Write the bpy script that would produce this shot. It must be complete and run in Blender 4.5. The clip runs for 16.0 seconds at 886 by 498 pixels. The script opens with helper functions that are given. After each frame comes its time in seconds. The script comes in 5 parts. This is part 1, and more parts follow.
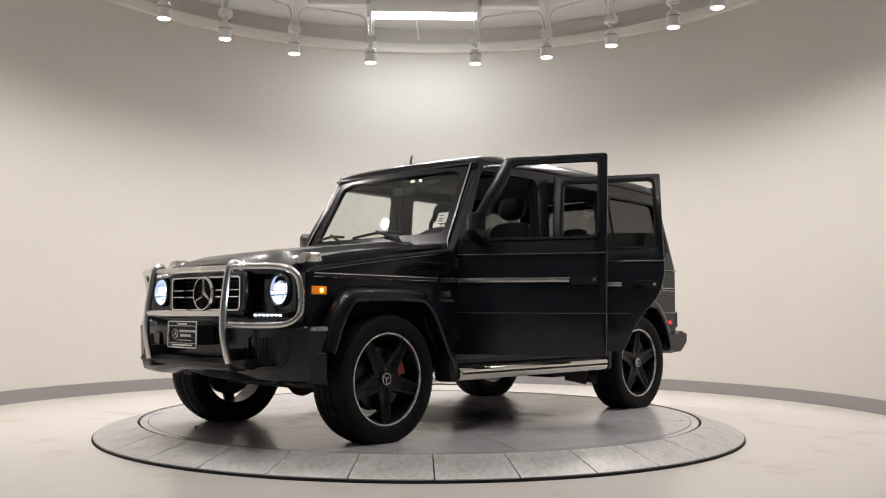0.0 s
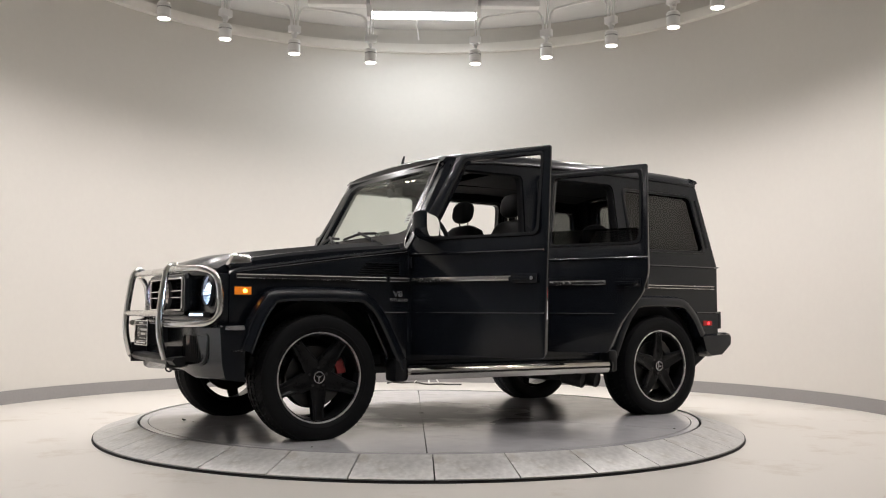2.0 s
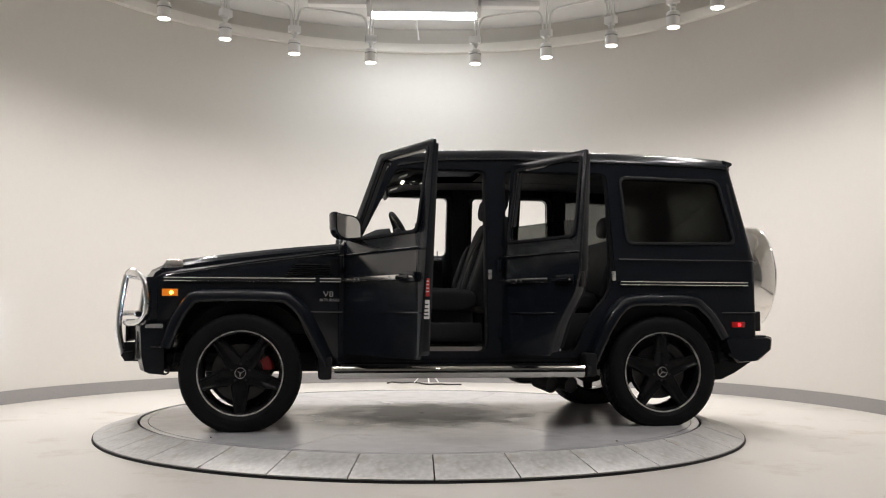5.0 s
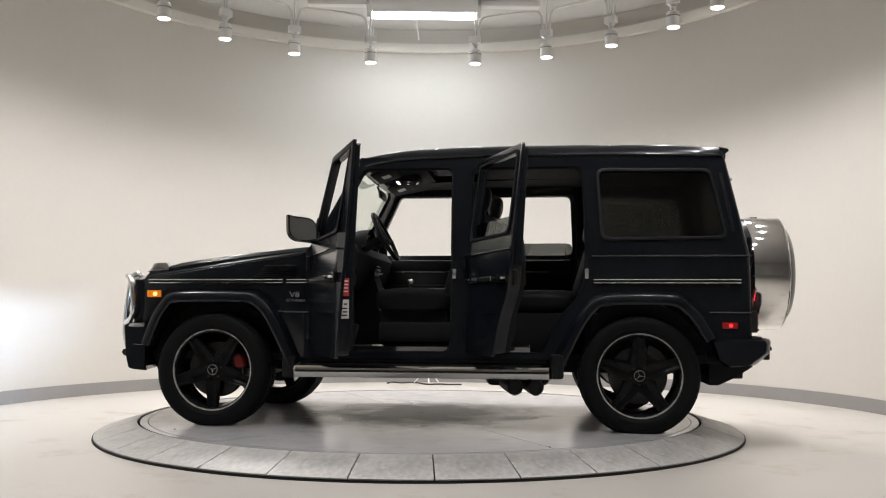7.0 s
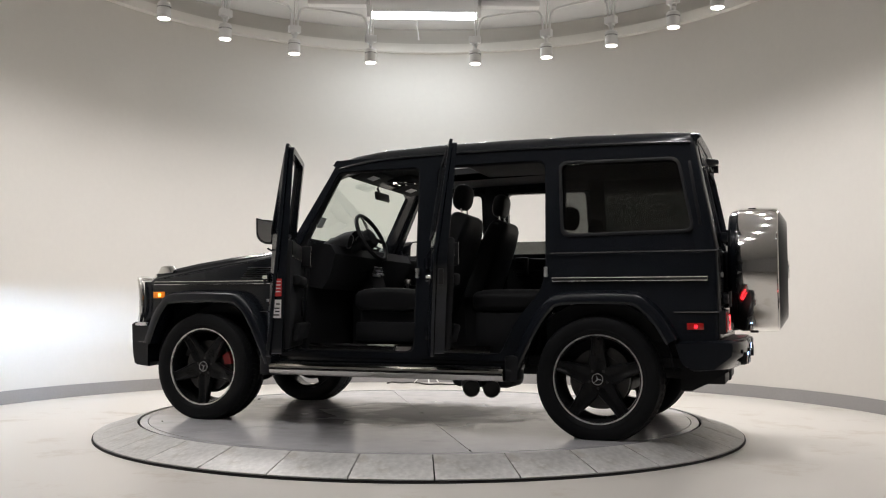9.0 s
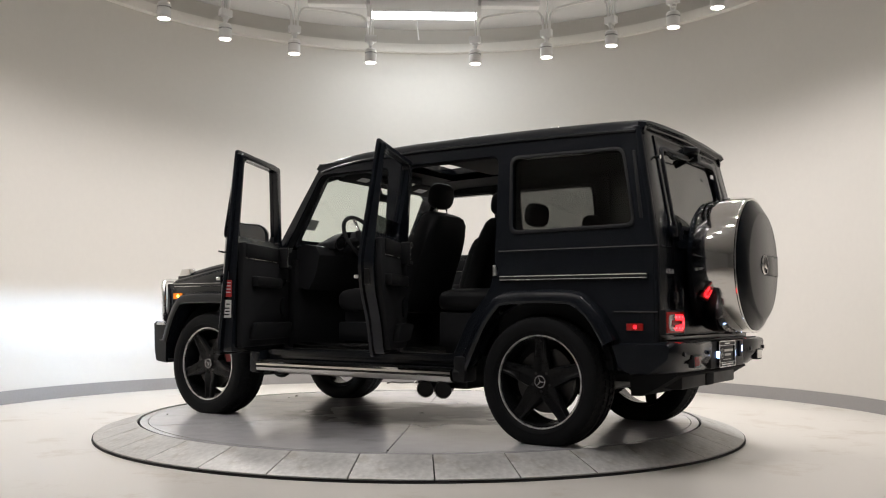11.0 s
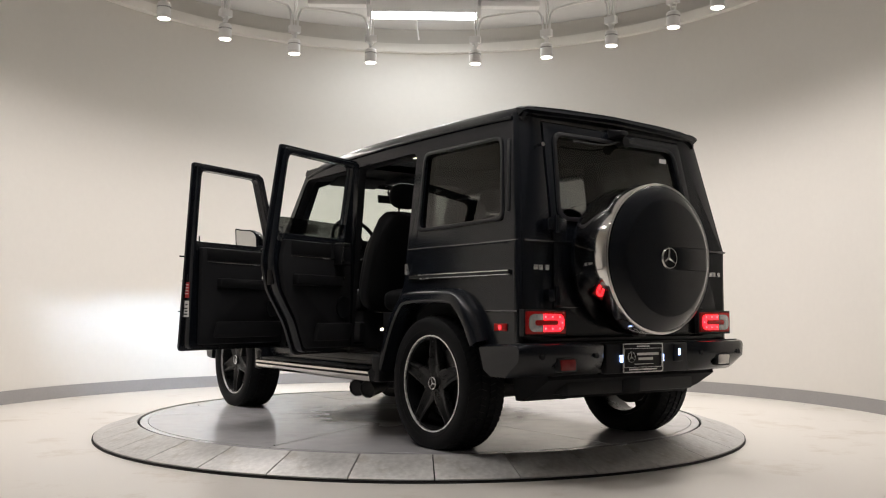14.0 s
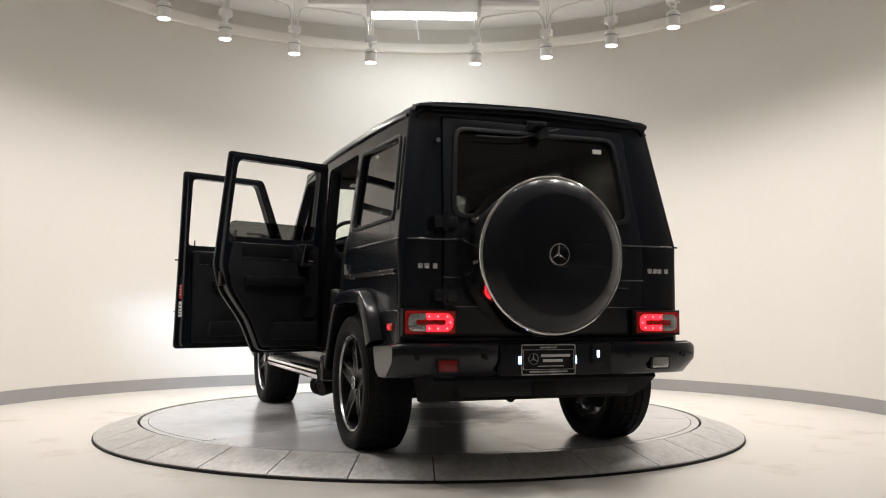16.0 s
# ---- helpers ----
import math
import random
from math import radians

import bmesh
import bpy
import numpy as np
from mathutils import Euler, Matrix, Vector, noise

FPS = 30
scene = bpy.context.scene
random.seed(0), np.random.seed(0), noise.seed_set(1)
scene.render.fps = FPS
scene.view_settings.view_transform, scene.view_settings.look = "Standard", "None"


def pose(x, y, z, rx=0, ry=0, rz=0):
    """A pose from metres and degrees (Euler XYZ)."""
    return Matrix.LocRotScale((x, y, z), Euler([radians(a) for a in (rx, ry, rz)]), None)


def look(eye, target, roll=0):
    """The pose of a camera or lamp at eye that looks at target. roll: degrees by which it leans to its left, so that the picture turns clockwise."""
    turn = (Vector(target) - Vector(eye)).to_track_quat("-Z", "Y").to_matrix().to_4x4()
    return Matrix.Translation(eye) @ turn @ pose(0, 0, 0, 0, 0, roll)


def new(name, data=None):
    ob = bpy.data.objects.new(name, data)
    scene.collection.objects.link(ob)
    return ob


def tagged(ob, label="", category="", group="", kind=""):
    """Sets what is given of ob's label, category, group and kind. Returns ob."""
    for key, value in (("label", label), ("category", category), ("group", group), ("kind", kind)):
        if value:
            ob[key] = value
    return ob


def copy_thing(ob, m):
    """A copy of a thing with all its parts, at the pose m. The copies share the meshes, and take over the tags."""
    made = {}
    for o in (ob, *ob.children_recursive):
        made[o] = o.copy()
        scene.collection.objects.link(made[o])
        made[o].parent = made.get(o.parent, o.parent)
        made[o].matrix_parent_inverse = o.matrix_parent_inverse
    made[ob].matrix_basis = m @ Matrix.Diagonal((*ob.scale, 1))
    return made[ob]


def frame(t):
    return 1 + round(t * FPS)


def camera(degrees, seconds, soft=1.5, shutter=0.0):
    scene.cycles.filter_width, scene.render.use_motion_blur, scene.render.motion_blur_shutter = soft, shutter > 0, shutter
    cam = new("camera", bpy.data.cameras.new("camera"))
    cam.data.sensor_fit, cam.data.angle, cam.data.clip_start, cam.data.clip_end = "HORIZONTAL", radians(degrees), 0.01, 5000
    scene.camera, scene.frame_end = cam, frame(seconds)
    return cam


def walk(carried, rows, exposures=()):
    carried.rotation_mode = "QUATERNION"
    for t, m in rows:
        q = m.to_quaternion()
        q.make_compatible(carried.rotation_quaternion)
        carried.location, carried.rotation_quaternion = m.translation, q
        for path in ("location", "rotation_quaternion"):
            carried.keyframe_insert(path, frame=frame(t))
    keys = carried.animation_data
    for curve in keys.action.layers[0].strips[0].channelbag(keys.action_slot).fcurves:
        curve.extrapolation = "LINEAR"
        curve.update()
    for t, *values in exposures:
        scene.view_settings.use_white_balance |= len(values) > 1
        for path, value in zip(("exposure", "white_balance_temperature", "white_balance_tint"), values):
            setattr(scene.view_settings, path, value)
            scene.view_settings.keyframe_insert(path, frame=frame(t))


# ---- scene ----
# A round photo booth with a turntable; the turntable's axis is the world's z axis.
cam = camera(52.02, 16.0, soft=1.1)
EYE = (0.0, -7.035, 0.765)
YAW, TILT, ROLL = 1.30, 4.032, 0.258
VIEW = pose(*EYE, 90 + TILT, 0, -YAW) @ pose(0, 0, 0, 0, 0, ROLL)
walk(cam, [(0.0, VIEW), (16.0, VIEW)], exposures=[(0.0, 0.02, 6500, 10), (1.5, 0.07, 6450, 9), (3.0, 0.11, 6400, 9), (6.5, 0.07, 6350, 8), (7.5, 0.02, 6330, 8), (8.5, -0.07, 6310, 8), (9.0, -0.06, 6310, 8), (12.5, 0.0, 6500, 8), (14.5, 0.02, 6540, 9), (15.2, 0.10, 6550, 9), (16.0, 0.20, 6550, 8)])

# ---- light ----
world = bpy.data.worlds.new("world")
scene.world = world
world.use_nodes = True
world.node_tree.nodes["Background"].inputs[0].default_value = (0.9, 0.95, 1.0, 1)
world.node_tree.nodes["Background"].inputs[1].default_value = 0.02

LAMP_R, LAMP_Z = 2.69, 3.46          # ring of spot lamps, height of their lenses
LAMP_ANGLES = [-63, -47, -30.2, -12.3, 12.0, 28.8, 44.7, 61.0, 74.0, 91, 108, 125, 142, 159, 176, 193, 210, 227, 244, 261, 279]
LAMP_WATTS = 80
for a in LAMP_ANGLES:
    lamp = bpy.data.lights.new("spot_light", "SPOT")
    lamp.energy, lamp.spot_size, lamp.spot_blend = LAMP_WATTS * (0.54 if 100 < a < 260 else 1.0), radians(161), 0.95
    lamp.color, lamp.shadow_soft_size = (1.0, 0.93, 0.91), 0.06
    ob = new("spot_light", lamp)
    x, y = LAMP_R * math.sin(radians(a)), LAMP_R * math.cos(radians(a))
    ob.matrix_world = look((x, y, LAMP_Z - 0.02), (x * 1.01, y * 1.01, 0.0))
tube = bpy.data.lights.new("tube_light", "AREA")
tube.shape, tube.size, tube.size_y, tube.energy, tube.color = "RECTANGLE", 1.2, 0.1, 28, (0.95, 0.97, 1.0)
new("tube_light", tube).matrix_world = pose(0, 3.36, 4.16)
# ---- materials ----
def material(name, color, rough=0.5, metal=0.0, vary=0.12, scale=6.0, bump=0.0, bump_scale=60.0, rough_vary=0.08, spec=0.5, emit=0.0, emit_color=None, trans=0.0, ior=1.45, fine=None, coat=0.0, object_space=True):
    m = bpy.data.materials.new(name)
    m.use_nodes = True
    nt = m.node_tree
    b = nt.nodes["Principled BSDF"]
    b.inputs["Roughness"].default_value, b.inputs["Metallic"].default_value = rough, metal
    b.inputs["Specular IOR Level"].default_value = spec
    b.inputs["Base Color"].default_value = (*color, 1)
    b.inputs["Coat Weight"].default_value = coat
    if trans:
        b.inputs["Transmission Weight"].default_value = trans
        b.inputs["IOR"].default_value = ior
    if emit:
        b.inputs["Emission Color"].default_value = (*(emit_color or color), 1)
        b.inputs["Emission Strength"].default_value = emit
    co = nt.nodes.new("ShaderNodeTexCoord")
    if vary:
        n = nt.nodes.new("ShaderNodeTexNoise")
        n.inputs["Scale"].default_value, n.inputs["Detail"].default_value = scale, 6
        n2 = nt.nodes.new("ShaderNodeTexNoise")
        n2.inputs["Scale"].default_value, n2.inputs["Detail"].default_value = (fine or scale * 14), 4
        mix = nt.nodes.new("ShaderNodeMath")
        mix.operation = "MULTIPLY_ADD"
        mix.inputs[1].default_value = 0.5
        nt.links.new(co.outputs["Object"], n.inputs["Vector"])
        nt.links.new(co.outputs["Object"], n2.inputs["Vector"])
        half = nt.nodes.new("ShaderNodeMath")
        half.operation = "MULTIPLY"
        half.inputs[1].default_value = 0.5
        nt.links.new(n2.outputs["Fac"], half.inputs[0])
        nt.links.new(n.outputs["Fac"], mix.inputs[0])
        nt.links.new(half.outputs[0], mix.inputs[2])
        ramp = nt.nodes.new("ShaderNodeMapRange")
        ramp.inputs["From Min"].default_value, ramp.inputs["From Max"].default_value = 0.3, 0.7
        ramp.inputs["To Min"].default_value, ramp.inputs["To Max"].default_value = 1 - vary, 1 + vary
        nt.links.new(mix.outputs[0], ramp.inputs["Value"])
        tint = nt.nodes.new("ShaderNodeVectorMath")
        tint.operation = "SCALE"
        tint.inputs[0].default_value = color
        nt.links.new(ramp.outputs[0], tint.inputs["Scale"])
        nt.links.new(tint.outputs[0], b.inputs["Base Color"])
        rr = nt.nodes.new("ShaderNodeMapRange")
        rr.inputs["From Min"].default_value, rr.inputs["From Max"].default_value = 0.3, 0.7
        rr.inputs["To Min"].default_value, rr.inputs["To Max"].default_value = max(0.02, rough - rough_vary), min(1, rough + rough_vary)
        nt.links.new(mix.outputs[0], rr.inputs["Value"])
        nt.links.new(rr.outputs[0], b.inputs["Roughness"])
    if bump:
        n3 = nt.nodes.new("ShaderNodeTexNoise")
        n3.inputs["Scale"].default_value, n3.inputs["Detail"].default_value = bump_scale, 5
        bm_ = nt.nodes.new("ShaderNodeBump")
        bm_.inputs["Strength"].default_value, bm_.inputs["Distance"].default_value = bump, 0.01
        nt.links.new(co.outputs["Object"], n3.inputs["Vector"])
        nt.links.new(n3.outputs["Fac"], bm_.inputs["Height"])
        nt.links.new(bm_.outputs[0], b.inputs["Normal"])
    return m


M_WALL = material("wall_paint", (0.68, 0.655, 0.61), 0.75, vary=0.02, scale=1.2, bump=0.04, bump_scale=180, rough_vary=0.05)
M_CEIL = material("ceiling_paint", (0.72, 0.72, 0.71), 0.8, vary=0.03, scale=1.5)
M_TRIM = material("trim_paint", (0.82, 0.80, 0.75), 0.6, vary=0.02)
M_BASE = material("grey_vinyl_baseboard", (0.30, 0.29, 0.285), 0.5, vary=0.06, scale=3)
M_FLOOR = material("epoxy_floor", (0.71, 0.68, 0.63), 0.30, vary=0.015, scale=0.8, fine=3, rough_vary=0.03)
M_DARKROOM = material("grey_hall_paint", (0.65, 0.65, 0.655), 0.8, vary=0.05)
M_DISC = material("painted_steel_deck", (0.52, 0.515, 0.53), 0.19, vary=0.07, scale=1.1, fine=7, rough_vary=0.04)
M_PLATE = material("worn_aluminium_plate", (0.55, 0.545, 0.53), 0.46, vary=0.30, scale=3.0, fine=30, rough_vary=0.12, metal=0.2, bump=0.05, bump_scale=50)
M_GAP = material("dark_gap", (0.012, 0.012, 0.012), 0.8, vary=0.1)
M_LAMP = material("lamp_white_enamel", (0.88, 0.875, 0.86), 0.4, vary=0.03)
M_LENS = material("lamp_lens_glow", (1.0, 0.95, 0.86), 0.4, vary=0, emit=14, emit_color=(1.0, 0.93, 0.82))
M_TUBE = material("tube_glow", (1, 1, 1), 0.4, vary=0, emit=9, emit_color=(0.96, 0.98, 1.0))
M_PAINT = material("satin_black_paint", (0.0072, 0.0092, 0.0130), 0.22, vary=0.08, scale=1.5, fine=5, rough_vary=0.006, spec=0.40)
M_EDGE = material("satin_black_edge", (0.005, 0.0065, 0.010), 0.18, vary=0.05, scale=1.5, fine=5, rough_vary=0.02, spec=1.0, coat=1.0)
M_PLAST = material("black_plastic", (0.0100, 0.0108, 0.0125), 0.46, vary=0.12, scale=12, spec=0.26)
M_INNER = material("black_interior_trim", (0.0165, 0.0172, 0.0188), 0.8, vary=0.15, scale=10, spec=0.12)
M_LEATHER = material("black_leather", (0.0098, 0.0102, 0.0112), 0.55, vary=0.15, scale=18, spec=0.14, bump=0.03, bump_scale=250)
M_RUBBER = material("tyre_rubber", (0.0098, 0.0103, 0.0112), 0.62, vary=0.18, scale=14, spec=0.10)
M_RIM = material("satin_black_alloy", (0.0070, 0.0073, 0.0080), 0.30, metal=0.0, vary=0.1, scale=10, spec=0.16)
M_CHROME = material("chrome", (0.80, 0.79, 0.77), 0.07, metal=1.0, vary=0.04, scale=5, rough_vary=0.03)
M_BRUSHED = material("brushed_steel", (0.70, 0.69, 0.67), 0.24, metal=1.0, vary=0.06, scale=5, rough_vary=0.06)
M_BAND = material("polished_band_steel", (0.78, 0.77, 0.75), 0.075, metal=1.0, vary=0.04, scale=5, rough_vary=0.025, bump=0.02, bump_scale=7)
M_STEP = material("polished_step_steel", (0.66, 0.64, 0.60), 0.12, metal=1.0, vary=0.05, scale=4, rough_vary=0.04)
M_ALU = material("machined_aluminium", (0.72, 0.72, 0.72), 0.28, metal=0.9, vary=0.05, scale=20)
M_IRON = material("brake_iron", (0.05, 0.05, 0.05), 0.4, metal=0.9, vary=0.15, scale=20)
M_RED = material("red_caliper_paint", (0.22, 0.010, 0.012), 0.35, vary=0.08)
M_GLASS = material("clear_glass", (0.80, 0.87, 0.82), 0.02, vary=0, trans=1.0)
M_TINT = material("tinted_glass", (0.12, 0.126, 0.12), 0.02, vary=0, trans=1.0)
M_LIGHTGLASS = material("lamp_glass", (0.97, 0.98, 1.0), 0.02, vary=0, trans=1.0, ior=1.03)
M_XENON = material("headlight_glow", (0.9, 0.95, 1), 0.3, vary=0, emit=22000, emit_color=(0.58, 0.76, 1.0))
M_BULB = material("lamp_bulb_glow", (0.9, 0.95, 1), 0.3, vary=0, emit=26, emit_color=(0.80, 0.89, 1.0))
M_REFLECT = material("lamp_reflector", (0.7, 0.7, 0.72), 0.3, metal=1.0, vary=0.05, scale=60)
M_DRL = material("daytime_light_glow", (0.9, 0.95, 1), 0.3, vary=0, emit=5, emit_color=(0.66, 0.80, 1.0))
M_AMBER = material("amber_lens", (0.75, 0.22, 0.02), 0.25, vary=0.08, scale=60, emit=0.28, emit_color=(1.0, 0.28, 0.02))
M_AMBERGLOW = material("amber_glow", (1, 0.5, 0.1), 0.3, vary=0, emit=9, emit_color=(1.0, 0.42, 0.05))
M_REDLENS = material("red_lens", (0.35, 0.012, 0.012), 0.2, vary=0.1, scale=70, emit=0.10, emit_color=(1.0, 0.03, 0.02))
M_REDGLOW = material("red_glow", (1, 0.05, 0.04), 0.3, vary=0, emit=3.2, emit_color=(1.0, 0.012, 0.025))
M_REDREFL = material("red_reflector", (0.22, 0.012, 0.012), 0.2, vary=0.1, scale=70)
M_PLATELAMP = material("plate_lamp_glow", (0.7, 0.8, 1), 0.3, vary=0, emit=5, emit_color=(0.36, 0.52, 1.0))
M_WHITEPAPER = material("white_sticker", (0.75, 0.75, 0.73), 0.6, vary=0.05, scale=30)
M_REDPAPER = material("red_sticker", (0.5, 0.03, 0.03), 0.5, vary=0.05, scale=30)
M_CABLE = material("dark_cable", (0.05, 0.045, 0.04), 0.6, vary=0.1)


def add_stain_shade(m, radius, dark):
    """Dark grease stain and painted car shade, ragged-edged, round the middle of the deck."""
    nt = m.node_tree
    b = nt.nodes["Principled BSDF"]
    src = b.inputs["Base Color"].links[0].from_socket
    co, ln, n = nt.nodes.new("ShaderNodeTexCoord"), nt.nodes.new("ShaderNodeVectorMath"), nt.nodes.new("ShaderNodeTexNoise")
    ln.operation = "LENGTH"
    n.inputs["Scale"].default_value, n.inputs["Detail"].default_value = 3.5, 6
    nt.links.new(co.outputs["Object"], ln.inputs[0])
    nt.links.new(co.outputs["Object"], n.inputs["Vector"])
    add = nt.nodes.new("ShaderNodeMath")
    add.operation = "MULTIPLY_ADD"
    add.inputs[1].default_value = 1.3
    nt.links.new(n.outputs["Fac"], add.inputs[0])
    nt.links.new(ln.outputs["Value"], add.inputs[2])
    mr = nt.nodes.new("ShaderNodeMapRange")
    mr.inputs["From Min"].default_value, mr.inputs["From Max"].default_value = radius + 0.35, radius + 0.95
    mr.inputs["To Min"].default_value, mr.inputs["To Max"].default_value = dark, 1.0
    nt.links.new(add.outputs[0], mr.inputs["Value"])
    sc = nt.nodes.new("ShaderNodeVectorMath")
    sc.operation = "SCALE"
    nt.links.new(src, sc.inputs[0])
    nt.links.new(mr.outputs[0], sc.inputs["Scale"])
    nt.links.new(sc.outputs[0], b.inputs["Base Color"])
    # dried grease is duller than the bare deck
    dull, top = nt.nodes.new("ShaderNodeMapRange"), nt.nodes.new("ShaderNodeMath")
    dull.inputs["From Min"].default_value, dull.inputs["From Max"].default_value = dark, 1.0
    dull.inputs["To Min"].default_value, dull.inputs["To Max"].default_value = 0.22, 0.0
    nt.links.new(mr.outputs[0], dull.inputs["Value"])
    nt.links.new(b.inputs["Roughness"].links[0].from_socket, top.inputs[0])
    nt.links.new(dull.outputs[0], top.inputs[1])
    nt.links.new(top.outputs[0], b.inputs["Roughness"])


def sparkle(m, scale, low, high):
    """Optic cells of a lamp lens: the glow varies from cell to cell."""
    nt = m.node_tree
    b = nt.nodes["Principled BSDF"]
    co, v, mr = nt.nodes.new("ShaderNodeTexCoord"), nt.nodes.new("ShaderNodeTexVoronoi"), nt.nodes.new("ShaderNodeMapRange")
    v.inputs["Scale"].default_value = scale
    mr.inputs["From Min"].default_value, mr.inputs["From Max"].default_value = 0.1, 0.7
    mr.inputs["To Min"].default_value, mr.inputs["To Max"].default_value = high, low
    nt.links.new(co.outputs["Object"], v.inputs["Vector"])
    nt.links.new(v.outputs["Distance"], mr.inputs["Value"])
    nt.links.new(mr.outputs[0], b.inputs["Emission Strength"])




# the deck's dark middle: stain plus shade under the car, as colour
add_stain_shade(M_DISC, 0.70, 0.10)
M_CLEARLENS = material("clear_ribbed_lens", (0.62, 0.60, 0.60), 0.16, metal=0.7, vary=0.35, scale=60, bump=0.3, bump_scale=90)
M_LED = material("red_led_glow", (1, 0.2, 0.15), 0.3, vary=0, emit=6, emit_color=(1.0, 0.06, 0.06))
M_MIRROR = material("mirror_glass", (0.85, 0.86, 0.86), 0.02, metal=1.0, vary=0)
M_HEADLINER = material("dark_headliner_cloth", (0.0085, 0.009, 0.0098), 0.9, vary=0.1, scale=30, bump=0.1, bump_scale=400)
M_DOME = material("reading_lamp_glow", (1, 0.9, 0.75), 0.4, vary=0, emit=8, emit_color=(1.0, 0.86, 0.7))
sparkle(M_REDGLOW, 75, 1.2, 6.0)
sparkle(M_REDLENS, 75, 0.005, 0.07)


def brushed_round(m, amount):
    """Fine brush lines that run round the x axis."""
    nt = m.node_tree
    b = nt.nodes["Principled BSDF"]
    tan = nt.nodes.new("ShaderNodeTangent")
    tan.direction_type, tan.axis = "RADIAL", "X"
    nt.links.new(tan.outputs[0], b.inputs["Tangent"])
    b.inputs["Anisotropic"].default_value, b.inputs["Anisotropic Rotation"].default_value = amount, 0.25


brushed_round(M_BAND, 0.7)


def add_scuffs(m, scale, low, high, dark):
    """Brownish scuffs and dried splashes in ragged patches."""
    nt = m.node_tree
    b = nt.nodes["Principled BSDF"]
    src = b.inputs["Base Color"].links[0].from_socket
    co, n, mr = nt.nodes.new("ShaderNodeTexCoord"), nt.nodes.new("ShaderNodeTexNoise"), nt.nodes.new("ShaderNodeMapRange")
    n.inputs["Scale"].default_value, n.inputs["Detail"].default_value, n.inputs["Roughness"].default_value = scale, 9, 0.68
    mr.inputs["From Min"].default_value, mr.inputs["From Max"].default_value = low, high
    nt.links.new(co.outputs["Object"], n.inputs["Vector"])
    nt.links.new(n.outputs["Fac"], mr.inputs["Value"])
    mix = nt.nodes.new("ShaderNodeMix")
    mix.data_type, mix.blend_type = "RGBA", "MULTIPLY"
    for sock in mix.inputs:
        if sock.name == "A" and sock.type == "RGBA":
            nt.links.new(src, sock)
        if sock.name == "B" and sock.type == "RGBA":
            sock.default_value = (*dark, 1)
    nt.links.new(mr.outputs[0], mix.inputs[0])
    nt.links.new([o for o in mix.outputs if o.type == "RGBA"][0], b.inputs["Base Color"])


add_scuffs(M_FLOOR, 1.9, 0.56, 0.74, (0.72, 0.66, 0.58))
add_scuffs(M_PLATE, 5.0, 0.54, 0.72, (0.66, 0.62, 0.56))
add_scuffs(M_DISC, 2.6, 0.56, 0.74, (0.70, 0.69, 0.68))
# ---- mesh tools ----
def part(name, bm, mat, parent, label="", smooth=True, angle=35):
    me = bpy.data.meshes.new(name)
    bmesh.ops.recalc_face_normals(bm, faces=bm.faces)
    bm.to_mesh(me)
    bm.free()
    me.materials.append(mat)
    if smooth:
        me.shade_smooth()
        me.set_sharp_from_angle(angle=radians(angle))
    ob = new(name, me)
    if parent:
        ob.parent = parent
    if label:
        ob["label"] = label
    return ob


def again(ob, m, parent=None):
    """Another part on the same mesh."""
    o = new(ob.name.split(".")[0], ob.data)
    o.parent = parent or ob.parent
    o.matrix_local = m
    if "label" in ob:
        o["label"] = ob["label"]
    return o


def soften(bm, width, angle=30, segments=2):
    if width:
        bm.normal_update()
        es = [e for e in bm.edges if len(e.link_faces) == 2 and e.calc_face_angle(0) > radians(angle)]
        bmesh.ops.bevel(bm, geom=es, offset=width, segments=segments, affect="EDGES", clamp_overlap=True, profile=0.5)
    return bm


def box(x0, x1, y0, y1, z0, z1, bevel=0.006, segments=2):
    bm = bmesh.new()
    bmesh.ops.create_cube(bm, size=1)
    for v in bm.verts:
        v.co = Vector(((x0 + x1) / 2 + v.co.x * (x1 - x0), (y0 + y1) / 2 + v.co.y * (y1 - y0), (z0 + z1) / 2 + v.co.z * (z1 - z0)))
    return soften(bm, bevel, segments=segments)


def join(*bms):
    out = bmesh.new()
    me = bpy.data.meshes.new("tmp")
    for b in bms:
        b.to_mesh(me)
        out.from_mesh(me)
        b.free()
    bpy.data.meshes.remove(me)
    return out


def moved(bm, m):
    bmesh.ops.transform(bm, matrix=m, verts=bm.verts)
    return bm


def warp(bm, fn):
    for v in bm.verts:
        v.co = Vector(fn(*v.co))
    return bm


def rounded(pts, r, n=5):
    """A closed outline with round corners; r: one radius or one for each corner."""
    out = []
    for i, p in enumerate(pts):
        rad = r[i] if isinstance(r, (list, tuple)) else r
        a, b, c = Vector(pts[i - 1]), Vector(p), Vector(pts[(i + 1) % len(pts)])
        d1, d2 = a - b, c - b
        k = min(rad, d1.length * 0.45, d2.length * 0.45)
        if k < 1e-4:
            out.append(tuple(b))
            continue
        p1, p2 = b + d1.normalized() * k, b + d2.normalized() * k
        for j in range(n + 1):
            t = j / n
            out.append(tuple(p1 * (1 - t) ** 2 + b * 2 * t * (1 - t) + p2 * t * t))
    return out


